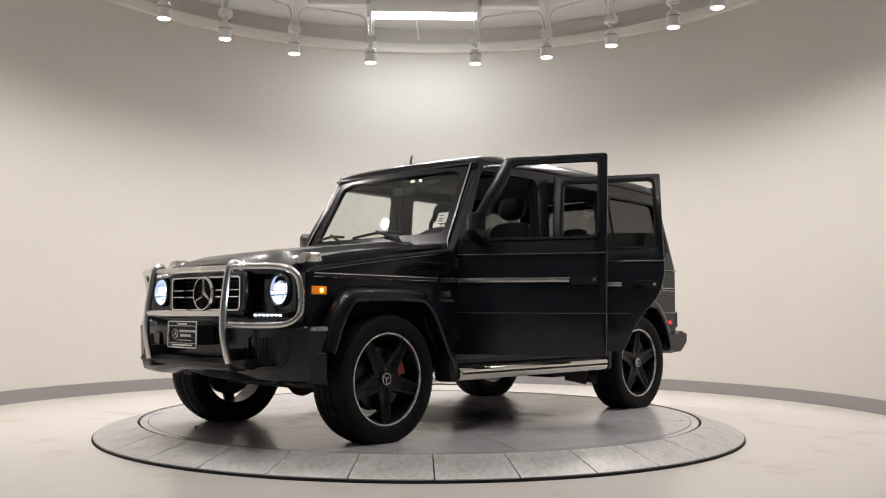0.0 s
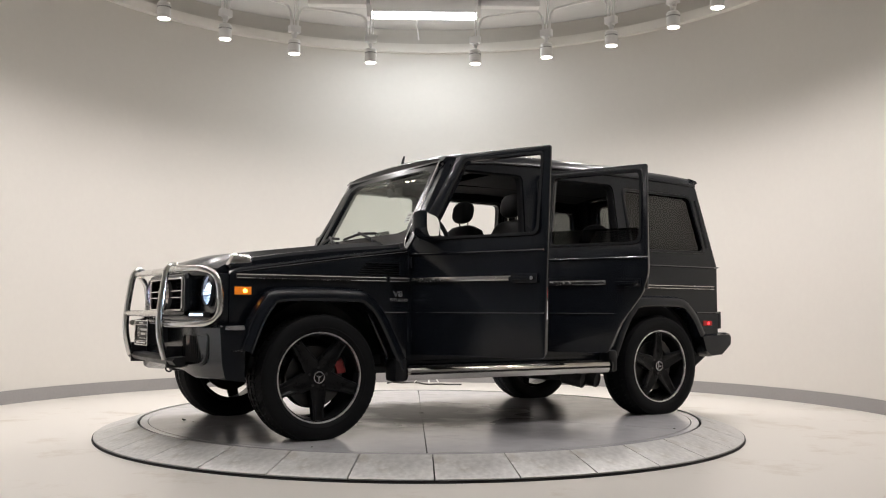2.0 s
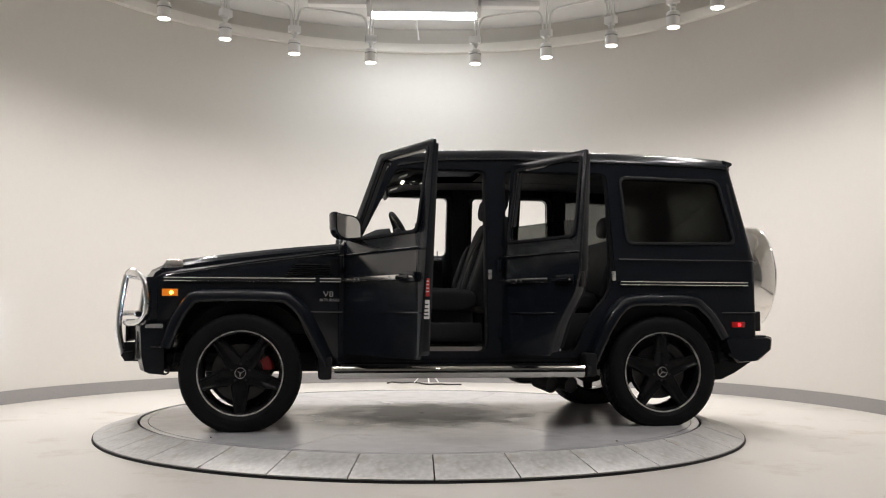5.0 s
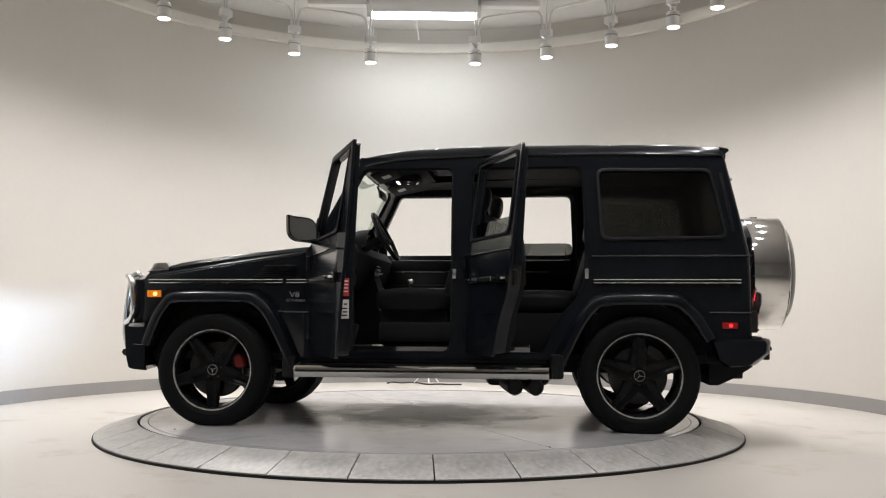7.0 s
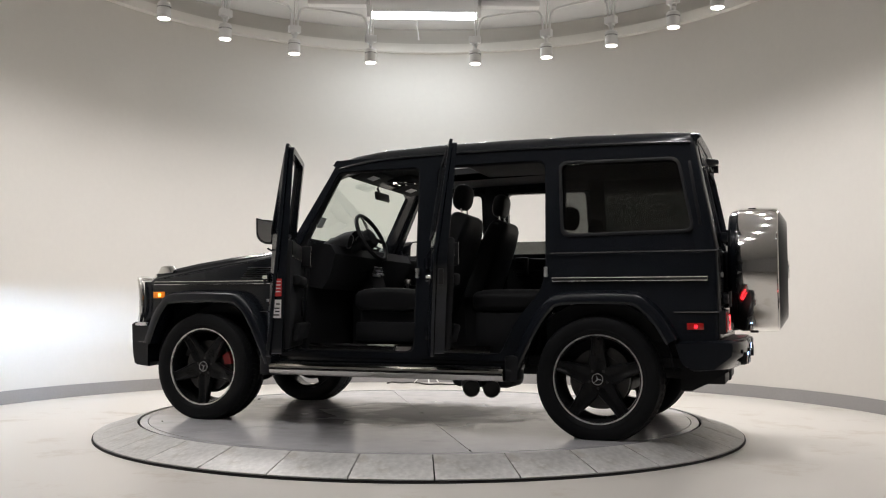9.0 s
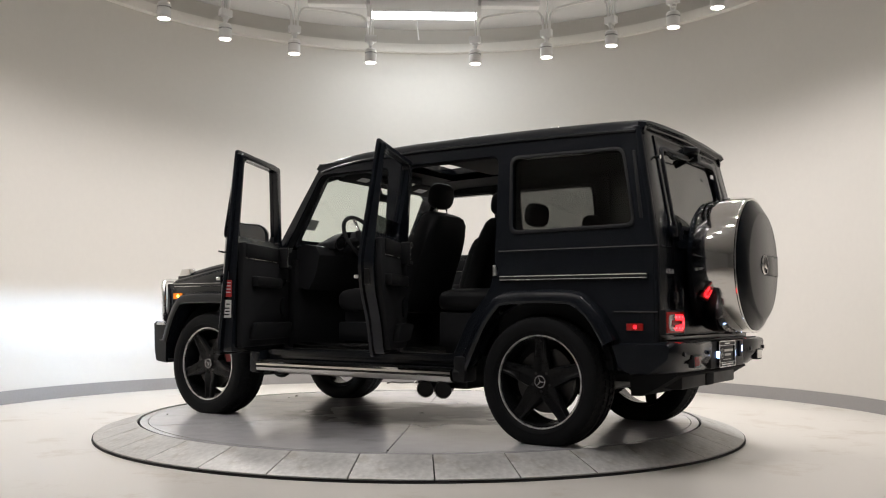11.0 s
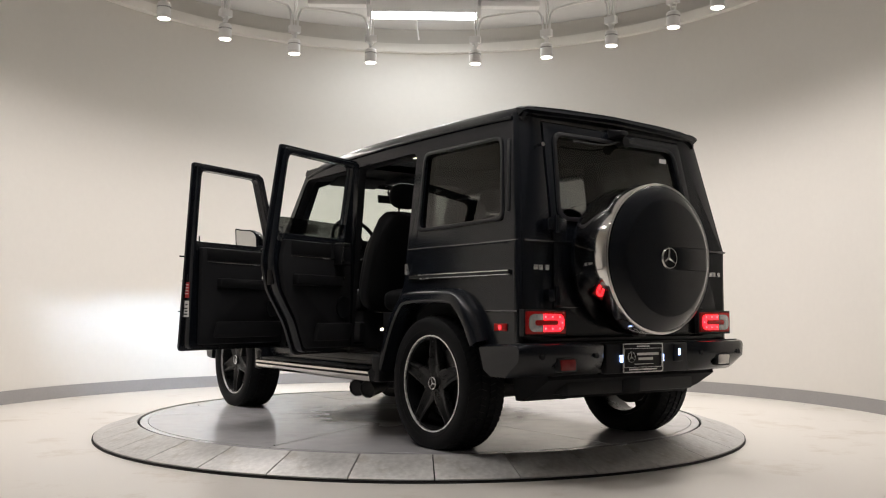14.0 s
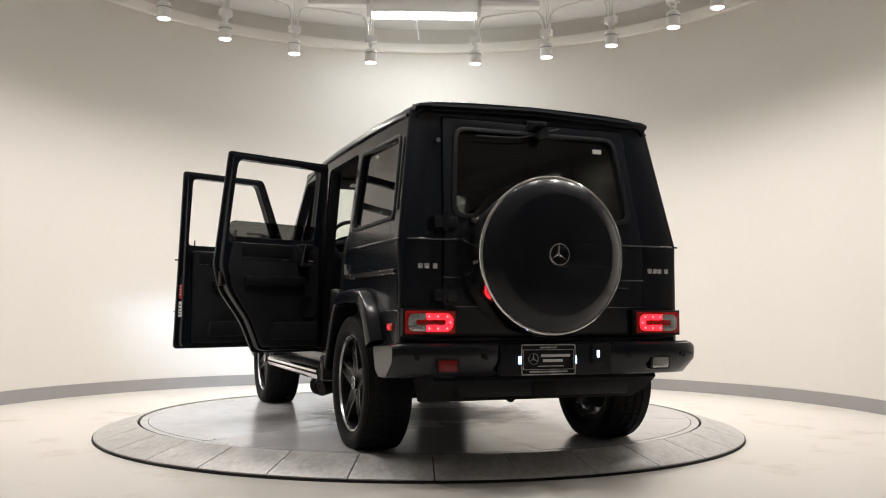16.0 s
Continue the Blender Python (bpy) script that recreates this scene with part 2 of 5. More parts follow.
def plate(outer, holes, a0, a1, bevel=0.004, axis="y"):
    """A sheet with openings: outlines in the plane across the axis, from a0 to a1 along it."""
    from mathutils.geometry import tessellate_polygon
    loops = [outer, *holes]
    flat = [p for l in loops for p in l]
    tris = tessellate_polygon([[Vector((p[0], p[1], 0)) for p in l] for l in loops])

    def at(p, a):
        return {"y": (p[0], a, p[1]), "x": (a, p[0], p[1]), "z": (p[0], p[1], a)}[axis]
    bm = bmesh.new()
    v0 = [bm.verts.new(at(p, a0)) for p in flat]
    v1 = [bm.verts.new(at(p, a1)) for p in flat]
    for t in tris:
        for vs in (v0, v1):
            try:
                bm.faces.new([vs[i] for i in t])
            except ValueError:
                pass
    k = 0
    for l in loops:
        for i in range(len(l)):
            j = (i + 1) % len(l)
            bm.faces.new((v0[k + i], v0[k + j], v1[k + j], v1[k + i]))
        k += len(l)
    bmesh.ops.recalc_face_normals(bm, faces=bm.faces)
    bmesh.ops.dissolve_limit(bm, angle_limit=radians(1), verts=bm.verts, edges=bm.edges)
    return soften(bm, bevel)


def revolve(profile, n=48, axis="y", closed=False, caps=True):
    """Turns (radius, height) points about an axis."""
    bm = bmesh.new()
    rings = []
    for r, h in profile:
        ring = []
        for i in range(n):
            a = 2 * math.pi * i / n
            c, s = r * math.cos(a), r * math.sin(a)
            ring.append(bm.verts.new({"y": (c, h, s), "z": (c, s, h), "x": (h, c, s)}[axis]))
        rings.append(ring)
    pairs = list(zip(rings, rings[1:])) + ([(rings[-1], rings[0])] if closed else [])
    for a, b in pairs:
        for i in range(n):
            j = (i + 1) % n
            bm.faces.new((a[i], a[j], b[j], b[i]))
    if not closed and caps:
        for ring in (rings[0], rings[-1]):
            bm.faces.new(ring)
    bmesh.ops.remove_doubles(bm, verts=bm.verts, dist=1e-5)
    return bm


def smooth_path(pts, n=6, closed=False):
    out, k = [], len(pts)
    P = [Vector(p) for p in pts]
    rng = range(k if closed else k - 1)
    for i in rng:
        p0, p1, p2, p3 = (P[(i - 1) % k] if closed or i else P[0]), P[i], P[(i + 1) % k], (P[(i + 2) % k] if closed or i + 2 < k else P[-1])
        for j in range(n):
            t = j / n
            out.append(0.5 * ((2 * p1) + (p2 - p0) * t + (2 * p0 - 5 * p1 + 4 * p2 - p3) * t * t + (3 * p1 - p0 - 3 * p2 + p3) * t ** 3))
    if not closed:
        out.append(P[-1])
    return out


def pipe(pts, r, n=10, closed=False, up=(0, 0, 1), squash=1.0):
    """A round bar along a line of points."""
    P = [Vector(p) for p in pts]
    bm, rings, k = bmesh.new(), [], len(pts)
    for i, p in enumerate(P):
        a = P[(i - 1) % k] if closed or i else P[0]
        b = P[(i + 1) % k] if closed or i + 1 < k else P[-1]
        t = (b - a).normalized()
        s = t.cross(Vector(up))
        if s.length < 1e-3:
            s = t.cross(Vector((1, 0.01, 0)))
        s.normalize()
        u = s.cross(t)
        rings.append([bm.verts.new(p + r * math.cos(2 * math.pi * j / n) * s + squash * r * math.sin(2 * math.pi * j / n) * u) for j in range(n)])
    for a, b in list(zip(rings, rings[1:])) + ([(rings[-1], rings[0])] if closed else []):
        for j in range(n):
            bm.faces.new((a[j], a[(j + 1) % n], b[(j + 1) % n], b[j]))
    if not closed:
        bm.faces.new(rings[0])
        bm.faces.new(rings[-1])
    return bm


def loft(sections, closed=False, caps=True):
    """Joins rows of points that have the same count."""
    bm = bmesh.new()
    rows = [[bm.verts.new(p) for p in s] for s in sections]
    n = len(rows[0])
    for a, b in zip(rows, rows[1:]):
        for i in range(n if closed else n - 1):
            bm.faces.new((a[i], a[(i + 1) % n], b[(i + 1) % n], b[i]))
    if caps and closed:
        bm.faces.new(rows[0])
        bm.faces.new(rows[-1])
    return bm


def cylinder(r, h0, h1, n=24, axis="z", bevel=0.0):
    return soften(revolve([(r, h0), (r, h1)], n, axis), bevel, 40)


def empty(name, m=None, parent=None):
    e = new(name)
    e.empty_display_size = 0.2
    if parent:
        e.parent = parent
    if m is not None:
        e.matrix_local = m
    return e
# ---- the booth ----
WC, WR = (0.008, 0.411), 4.033       # centre and radius of the round wall
FLOOR_Z, WALL_TOP, CEIL_Z = -0.10, 4.119, 4.40
END_Y, BACK_Y = -2.6, -11.0        # where the booth opens, and the wall behind the eye


def arc(radius, n=72):
    """The line of the round wall with its straight sides, from one end behind the eye round to the other."""
    pts = [(WC[0] - radius, END_Y), (WC[0] - radius, -1.0)]
    pts += [(WC[0] - radius * math.cos(math.pi * i / n), WC[1] + radius * math.sin(math.pi * i / n)) for i in range(n + 1)]
    return pts + [(WC[0] + radius, -1.0), (WC[0] + radius, END_Y)]


def strip(r0, r1, z0, z1):
    """A band that follows the wall, from radius r0 to r1 and z0 to z1."""
    rows = []
    for (x0, y0), (x1, y1) in zip(arc(r0), arc(r1)):
        rows.append([(x0, y0, z0), (x0, y0, z1), (x1, y1, z1), (x1, y1, z0)])
    return loft(rows, closed=True)


wall = part("wall_round", strip(WR, WR + 0.15, FLOOR_Z, CEIL_Z), M_WALL, None)
tagged(wall, "curved off-white painted wall of the photo booth", "wall", kind="structure")
for nm, b in (("wall_back", (-6.2, 6.2, BACK_Y - 0.15, BACK_Y)), ("wall_west", (-6.2, -6.05, BACK_Y, END_Y)), ("wall_east", (6.05, 6.2, BACK_Y, END_Y)),
              ("wall_return_west", (-6.2, WC[0] - WR - 0.001, END_Y, END_Y + 0.15)), ("wall_return_east", (WC[0] + WR + 0.001, 6.2, END_Y, END_Y + 0.15))):
    tagged(part(nm, box(*b, FLOOR_Z, CEIL_Z, 0), M_DARKROOM, None), "plain grey wall of the dim hall outside the booth", "wall", kind="structure")
tagged(part("baseboard", strip(WR - 0.012, WR - 0.002, FLOOR_Z, 0.025), M_BASE, None), "grey vinyl baseboard along the curved wall", "baseboard", kind="structure")
tagged(part("trim", strip(WR - 0.085, WR - 0.002, WALL_TOP - 0.03, WALL_TOP + 0.075), M_TRIM, None), "white trim band along the top of the wall", "trim", kind="structure")
tagged(part("ceiling", box(-6.2, 6.2, BACK_Y - 0.2, 5.4, CEIL_Z, CEIL_Z + 0.13, 0), M_CEIL, None), "grey-white painted ceiling", "ceiling", kind="structure")
tagged(part("floor", box(-6.2, 6.2, BACK_Y - 0.2, 5.4, FLOOR_Z - 0.15, FLOOR_Z, 0), M_FLOOR, None), "glossy cream epoxy floor with faint scuffs", "floor", kind="structure")

# turntable: a fixed ring of sloping plates and a deck that turns
R_IN, R_OUT, Z_OUT = 2.052, 2.356, -0.079
ring = empty("turntable_ring")
tagged(ring, "worn grey metal plates ringing the turntable, sloping to the floor", "turntable ring")
# near-black base: plate joints, dark rim, and the rim's shadow gap as colour
part("ring_base", revolve([(R_IN + 0.012, -0.10), (R_IN + 0.012, -0.012), (R_OUT - 0.012, Z_OUT - 0.012), (R_OUT + 0.001, Z_OUT - 0.006), (R_OUT + 0.003, -0.10)], 128, "z", closed=True), M_GAP, ring, "dark joint under the plates, its rim darkened as a shadow gap")
N_PLATES = 33


def ring_plate(a0, a1):
    rows = []
    for i in range(7):
        a = a0 + (a1 - a0) * i / 6
        c, s = math.cos(a), math.sin(a)
        top = [(R_IN + 0.014, 0.002), (R_IN + 0.024, 0.004), (R_OUT - 0.012, Z_OUT + 0.004), (R_OUT - 0.006, Z_OUT - 0.001), (R_OUT - 0.006, Z_OUT - 0.010), (R_IN + 0.014, -0.011)]
        rows.append([(r * c, r * s, z) for r, z in top])
    return loft(rows, closed=True)


step = 2 * math.pi / N_PLATES
first = radians(-88.3)
base_plate = part("plate", ring_plate(-step / 2 + 0.0018, step / 2 - 0.0018), M_PLATE, ring)
base_plate.matrix_local = Matrix.Rotation(first + step / 2, 4, "Z")
for i in range(1, N_PLATES):
    again(base_plate, Matrix.Rotation(first + step * (i + 0.5), 4, "Z"))

deck = empty("turntable_deck")
tagged(deck, "round grey turntable deck, scuffed, with a dark centre of stain and painted shade", "turntable")
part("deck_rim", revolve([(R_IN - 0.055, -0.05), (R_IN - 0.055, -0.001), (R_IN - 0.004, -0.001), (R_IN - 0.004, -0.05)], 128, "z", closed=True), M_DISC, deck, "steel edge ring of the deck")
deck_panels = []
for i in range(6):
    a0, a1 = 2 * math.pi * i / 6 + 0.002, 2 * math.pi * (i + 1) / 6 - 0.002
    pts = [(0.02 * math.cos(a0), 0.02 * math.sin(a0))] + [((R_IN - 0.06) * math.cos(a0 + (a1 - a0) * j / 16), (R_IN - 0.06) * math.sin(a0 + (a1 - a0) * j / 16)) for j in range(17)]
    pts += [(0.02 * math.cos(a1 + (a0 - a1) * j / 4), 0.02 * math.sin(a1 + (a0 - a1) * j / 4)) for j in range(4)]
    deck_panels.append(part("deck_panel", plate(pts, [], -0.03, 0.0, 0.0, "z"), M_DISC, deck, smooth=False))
part("deck_underside", cylinder(R_IN - 0.01, -0.05, -0.031, 96), M_GAP, deck)

# ring of spot lamps on conduit
def spot_lamp():
    root = empty("spot_lamp")
    tagged(root, "white cylindrical spot lamp on a conduit drop", "spot lamp", group="ring of spot lamps")
    part("housing", revolve([(0.050, 0.004), (0.057, 0.0), (0.063, 0.004), (0.063, 0.098), (0.058, 0.10), (0.058, 0.108), (0.063, 0.11), (0.063, 0.135), (0.052, 0.15), (0.02, 0.152)], 32, "z"), M_LAMP, root)
    part("lens", cylinder(0.0545, -0.002, 0.003, 32), M_LENS, root, "glowing warm white lens")
    vents = [moved(box(0.054, 0.0615, -0.0045, 0.0045, 0.1005, 0.1075, 0), Matrix.Rotation(2 * math.pi * i / 20, 4, "Z")) for i in range(20)]
    part("vent_ring", join(*vents), M_GAP, root, "row of dark vent slots")
    part("knuckle", join(cylinder(0.018, 0.15, 0.20, 16), box(-0.014, 0.014, -0.03, 0.03, 0.170, 0.205, 0.004), cylinder(0.034, 0.205, 0.226, 20)), M_LAMP, root)
    part("junction_box", box(-0.062, 0.062, -0.034, 0.034, 0.226, 0.300, 0.006), M_LAMP, root)
    part("drop_rod", join(cylinder(0.007, 0.298, CEIL_Z - LAMP_Z, 10), moved(cylinder(0.006, 0.298, CEIL_Z - LAMP_Z, 10), pose(0.026, 0, 0))), M_LAMP, root)
    return root


lamp_0 = spot_lamp()
lamp_poses = [pose(LAMP_R * math.sin(radians(a)), LAMP_R * math.cos(radians(a)), LAMP_Z, 0, 0, -a) for a in LAMP_ANGLES]
lamp_0.matrix_local = lamp_poses[0]
for m in lamp_poses[1:]:
    copy_thing(lamp_0, m)


def conduit(a0, a1):
    """A bent conduit from one junction box up and over to the next."""
    p = []
    for f, h in ((0.0, 0.298), (0.010, 0.40), (0.045, 0.475), (0.13, 0.51), (0.5, 0.525), (0.87, 0.51), (0.955, 0.475), (0.99, 0.40), (1.0, 0.298)):
        inset = 0.035 / LAMP_R
        a = radians(a0) + inset + (radians(a1 - a0) - 2 * inset) * f
        p.append((LAMP_R * math.sin(a), LAMP_R * math.cos(a), LAMP_Z + h))
    return tagged(part("conduit", pipe(smooth_path(p, 5), 0.0135, 8), M_LAMP, None), "thin white bent conduit between two spot lamps", "conduit", group="conduits")


for a0, a1 in zip(LAMP_ANGLES, LAMP_ANGLES[1:]):
    if not (-13 < a0 < -12) and a1 - a0 < 30:
        conduit(a0, a1)

fixture = empty("tube_fixture")
tagged(fixture, "white linear fluorescent fixture under the ceiling", "ceiling light")
part("housing", join(box(-0.63, 0.63, 3.27, 3.45, 4.245, CEIL_Z, 0.006), box(-0.66, -0.61, 3.28, 3.44, 4.185, 4.33, 0.004), box(0.61, 0.66, 3.28, 3.44, 4.185, 4.33, 0.004)), M_LAMP, fixture)
part("diffuser", loft([[(x, 3.36 + 0.085 * math.cos(a), 4.25 + 0.06 * math.sin(a)) for a in [math.pi + math.pi * i / 10 for i in range(11)]] for x in (-0.609, 0.609)]), M_TUBE, fixture, "glowing white diffuser")
for x0, x1 in ((-1.35, -0.67), (0.67, 1.35)):
    tagged(part("ceiling_channel", box(x0, x1, 3.30, 3.42, 4.335, CEIL_Z - 0.002, 0.005), M_LAMP, None), "white painted ceiling channel beside the fixture", "channel")

tagged(part("pull_cord", pipe(smooth_path([(-0.09, 3.87, CEIL_Z), (-0.085, 3.87, 4.28), (-0.07, 3.87, 4.18), (-0.06, 3.87, 4.10)], 4), 0.008, 8), M_LAMP, None), "short white cord hanging from the ceiling", "cord")

# a folded light stand and its lead at the foot of the wall
stand = empty("light_stand")
tagged(stand, "white tripod light stand foot by the wall", "light stand")
for dx, dy in ((-0.16, 0.10), (0.14, 0.12), (0.02, -0.16)):
    part("leg", pipe([(0.07, 4.15, 0.10), (0.07 + dx, 4.15 + dy, -0.092)], 0.009, 8), M_LAMP, stand)
part("pole", cylinder(0.011, 0.02, 0.16, 12), M_LAMP, stand).location = (0.07, 4.15, 0)
part("collar", cylinder(0.02, 0.085, 0.12, 16, "z", 0.003), M_PLAST, stand).location = (0.07, 4.15, 0)
lead = smooth_path([(-0.42, 4.16, -0.092), (-0.36, 4.30, -0.09), (-0.25, 4.20, -0.091), (-0.16, 4.27, -0.091), (-0.05, 4.22, -0.091), (0.02, 4.05, -0.091), (0.10, 3.98, -0.091), (0.22, 4.02, -0.091), (0.34, 3.96, -0.091), (0.48, 3.97, -0.091)], 5)
tagged(part("power_lead", pipe(lead, 0.009, 6), M_CABLE, None), "thin dark power lead lying on the floor", "cable")
# ---- the vehicle: x forward, y to its left, origin on the deck midway between the axles ----
car = empty("off_road_vehicle")
tagged(car, "boxy satin-black off-road vehicle on the turntable, two doors open", "car")
SIDE = 0.835                          # half width of the flat body side
BELT = 1.144                          # crease from which the upper body leans in


def lean(x, y, z):
    """The upper body leans inwards and forwards, the front wings draw in."""
    k = 1 if y > 0 else -1
    if z > BELT:
        y -= k * (z - BELT) * 0.15
    if x > 0.8:
        y -= k * (x - 0.8) * 0.045
    return (x, y, z)


def mirror_y(bm):
    for v in bm.verts:
        v.co.y = -v.co.y
    bmesh.ops.reverse_faces(bm, faces=bm.faces)
    return bm


def both(name, make, mat, label=""):
    """The same part on the left and on the right."""
    a = part(name, make(), mat, car, label)
    b = part(name, mirror_y(make()), mat, car, label)
    return a, b


FRONT_OPEN = rounded([(0.705, 0.50), (0.705, 1.18), (0.66, 1.27), (0.415, 1.755), (-0.205, 1.755), (-0.205, 0.50)], [0.05, 0.02, 0.03, 0.05, 0.05, 0.07])
REAR_OPEN = rounded([(-0.33, 0.50), (-0.33, 1.755), (-1.075, 1.755), (-1.10, 1.04), (-1.06, 0.90), (-0.90, 0.72), (-0.80, 0.50)], [0.05, 0.05, 0.06, 0.06, 0.06, 0.06, 0.04])
QUARTER = rounded([(-1.21, 1.265), (-1.18, 1.72), (-1.90, 1.71), (-1.99, 1.275)], 0.05)
SIDE_OUT = [(0.80, 0.46), (0.80, 1.18), (0.755, 1.24), (0.44, 1.80), (0.40, 1.835), (-1.975, 1.835), (-2.115, BELT), (-2.117, 0.60), (-1.88, 0.60),
            (-1.74, 0.82), (-1.62, 0.87), (-1.22, 0.865), (-1.11, 0.82), (-0.95, 0.50), (-0.93, 0.46)]


def side_frame():
    return warp(plate(SIDE_OUT, [FRONT_OPEN, REAR_OPEN, QUARTER], SIDE - 0.06, SIDE, 0.005), lean)


both("body_side", side_frame, M_PAINT)


def opening_seal(line):
    cx, cz = sum(p[0] for p in line) / len(line), sum(p[1] for p in line) / len(line)
    inner = [(cx + (a - cx) * 0.974, cz + (b - cz) * 0.984) for a, b in line]
    outer = [(cx + (a - cx) * 1.006, cz + (b - cz) * 1.004) for a, b in line]
    return warp(plate(outer, [inner], SIDE - 0.066, SIDE - 0.012, 0.004), lean)


both("door_seal", lambda: opening_seal(FRONT_OPEN), M_INNER, "black rubber door seal")
both("door_seal", lambda: opening_seal(REAR_OPEN), M_INNER, "black rubber door seal")


def quarter_glass():
    return warp(plate(rounded([(-1.205, 1.26), (-1.175, 1.725), (-1.905, 1.715), (-1.995, 1.27)], 0.05), [], SIDE - 0.026, SIDE - 0.018, 0), lean)


for g in both("quarter_window", quarter_glass, M_TINT, "dark tinted side glass"):
    g.visible_shadow = False


def quarter_seal():
    return warp(plate(rounded([(-1.19, 1.245), (-1.16, 1.74), (-1.915, 1.73), (-2.01, 1.255)], 0.06), [QUARTER], SIDE - 0.004, SIDE + 0.008, 0.003), lean)


both("window_seal", quarter_seal, M_PLAST, "black rubber window seal")

# front wings
WING = [(0.80, 0.46), (0.80, 1.172), (1.30, 1.105), (1.92, 1.012), (1.965, 0.99), (1.965, 0.60), (1.90, 0.58), (1.77, 0.82), (1.66, 0.875), (1.20, 0.87), (1.10, 0.80), (0.93, 0.46)]
both("front_wing", lambda: warp(plate(WING, [], SIDE - 0.05, SIDE, 0.006), lean), M_PAINT)


def wing_top():
    rows = []
    for x, z in ((0.80, 1.172), (1.30, 1.105), (1.92, 1.012), (1.965, 0.99)):
        y = SIDE - (x - 0.8) * 0.045
        rows.append([(x, y - 0.002, z), (x, y - 0.012, z + 0.012), (x, 0.60, z + 0.02), (x, 0.60, z - 0.02), (x, y - 0.03, z - 0.02)])
    return loft(rows, closed=True)


both("wing_top", wing_top, M_PAINT)

# bonnet with its raised centre
def bonnet():
    rows = []
    for x, z, w in ((0.775, 1.216, 0.735), (1.0, 1.196, 0.733), (1.3, 1.164, 0.73), (1.6, 1.126, 0.72), (1.80, 1.092, 0.71), (1.90, 1.064, 0.70), (1.955, 1.025, 0.69), (1.975, 0.98, 0.685)):
        d = 0.030 if x < 1.85 else 0.018
        nose = max(0, (x - 1.7) * 0.42)
        rows.append([(x + (nose if abs(y) < 0.5 else nose * 0.4 if abs(y) < 0.68 else 0), y, zz) for y, zz in ((-w, z - 0.085), (-w, z - 0.02), (-w + 0.02, z), (-0.46, z + 0.006), (-0.41, z + d + 0.006), (0, z + d + 0.016), (0.41, z + d + 0.006), (0.46, z + 0.006), (w - 0.02, z), (w, z - 0.02), (w, z - 0.085))])
    return loft(rows, closed=True)


part("bonnet", bonnet(), M_PAINT, car, angle=25)
part("cowl", warp(box(0.70, 0.80, -0.76, 0.76, 1.08, 1.225, 0.012), lean), M_PLAST, car)

# roof, with an open sunroof
ROOF = [(0.455, 1.812), (0.41, 1.835), (0.30, 1.858), (0.15, 1.878), (0.05, 1.886), (-0.32, 1.899), (-0.8, 1.902), (-1.34, 1.898), (-1.8, 1.887), (-1.98, 1.878), (-2.02, 1.868)]
SUN_X, SUN_Y = (-0.32, 0.05), 0.40


def roof():
    bm = bmesh.new()
    ys = (-0.735, -0.722, -0.688, -0.62, -SUN_Y, 0, SUN_Y, 0.62, 0.688, 0.722, 0.735)
    drop = (-0.062, -0.036, -0.008, 0.010, 0.022, 0.03, 0.022, 0.010, -0.008, -0.036, -0.062)
    grid = {}
    for i, (x, z) in enumerate(ROOF):
        for j, (y, d) in enumerate(zip(ys, drop)):
            z = ROOF[i][1] + 0.012
            taper = 1.0 if x > -1.9 else 0.992 if x > -2.0 else 0.962
            grid[i, j, 0] = bm.verts.new((x, y * taper, z + d))
            grid[i, j, 1] = bm.verts.new((x, y * 0.985 * taper, z + d - (0.05 if abs(y) < 0.68 else 0.02)))
    n, m = len(ROOF), len(ys)
    skip = set()
    for i in range(n - 1):
        for j in range(m - 1):
            if SUN_X[0] - 1e-6 <= ROOF[i + 1][0] and ROOF[i][0] <= SUN_X[1] + 1e-6 and abs(ys[j]) <= SUN_Y and abs(ys[j + 1]) <= SUN_Y:
                skip.add((i, j))
                continue
            for k in (0, 1):
                bm.faces.new((grid[i, j, k], grid[i + 1, j, k], grid[i + 1, j + 1, k], grid[i, j + 1, k]))
    bmesh.ops.recalc_face_normals(bm, faces=bm.faces)
    inv = {v: k for k, v in grid.items()}
    for e in [e for e in bm.edges if len(e.link_faces) == 1 and inv[e.verts[0]][2] == 0]:
        a, b = e.verts
        (i, j, _), (p, q, _) = inv[a], inv[b]
        bm.faces.new((a, b, grid[p, q, 1], grid[i, j, 1]))
    return bm


part("roof", roof(), M_PAINT, car, angle=30)


def gutter():
    pts = [(x, 0.738, z - 0.062) for x, z in ROOF[1:-1]]
    return pipe(pts, 0.011, 8)


both("rain_gutter", gutter, M_PAINT)
part("roof_spoiler", loft([[(-1.985, y, z0 + 0.018 - abs(y) * 0.03), (-2.035, y, z0 + 0.006 - abs(y) * 0.03), (-2.04, y, z0 - 0.008 - abs(y) * 0.03), (-2.0, y, z0 - 0.035 - abs(y) * 0.03)] for y, z0 in ((-0.715, 1.878), (-0.68, 1.89), (0, 1.893), (0.68, 1.89), (0.715, 1.878))], closed=True), M_PAINT, car)
part("header_rail", loft([[(0.47, y, 1.80), (0.44, y, 1.835), (0.38, y, 1.83), (0.40, y, 1.765)] for y in (-0.735, 0.735)], closed=True), M_PAINT, car)

# rear wall with its side-hinged tailgate
def back_x(z):
    return -2.145 + max(0, z - BELT) * 0.2


def on_back(bm):
    return warp(bm, lambda x, y, z: (x + max(0, z - BELT) * 0.2, y, z))


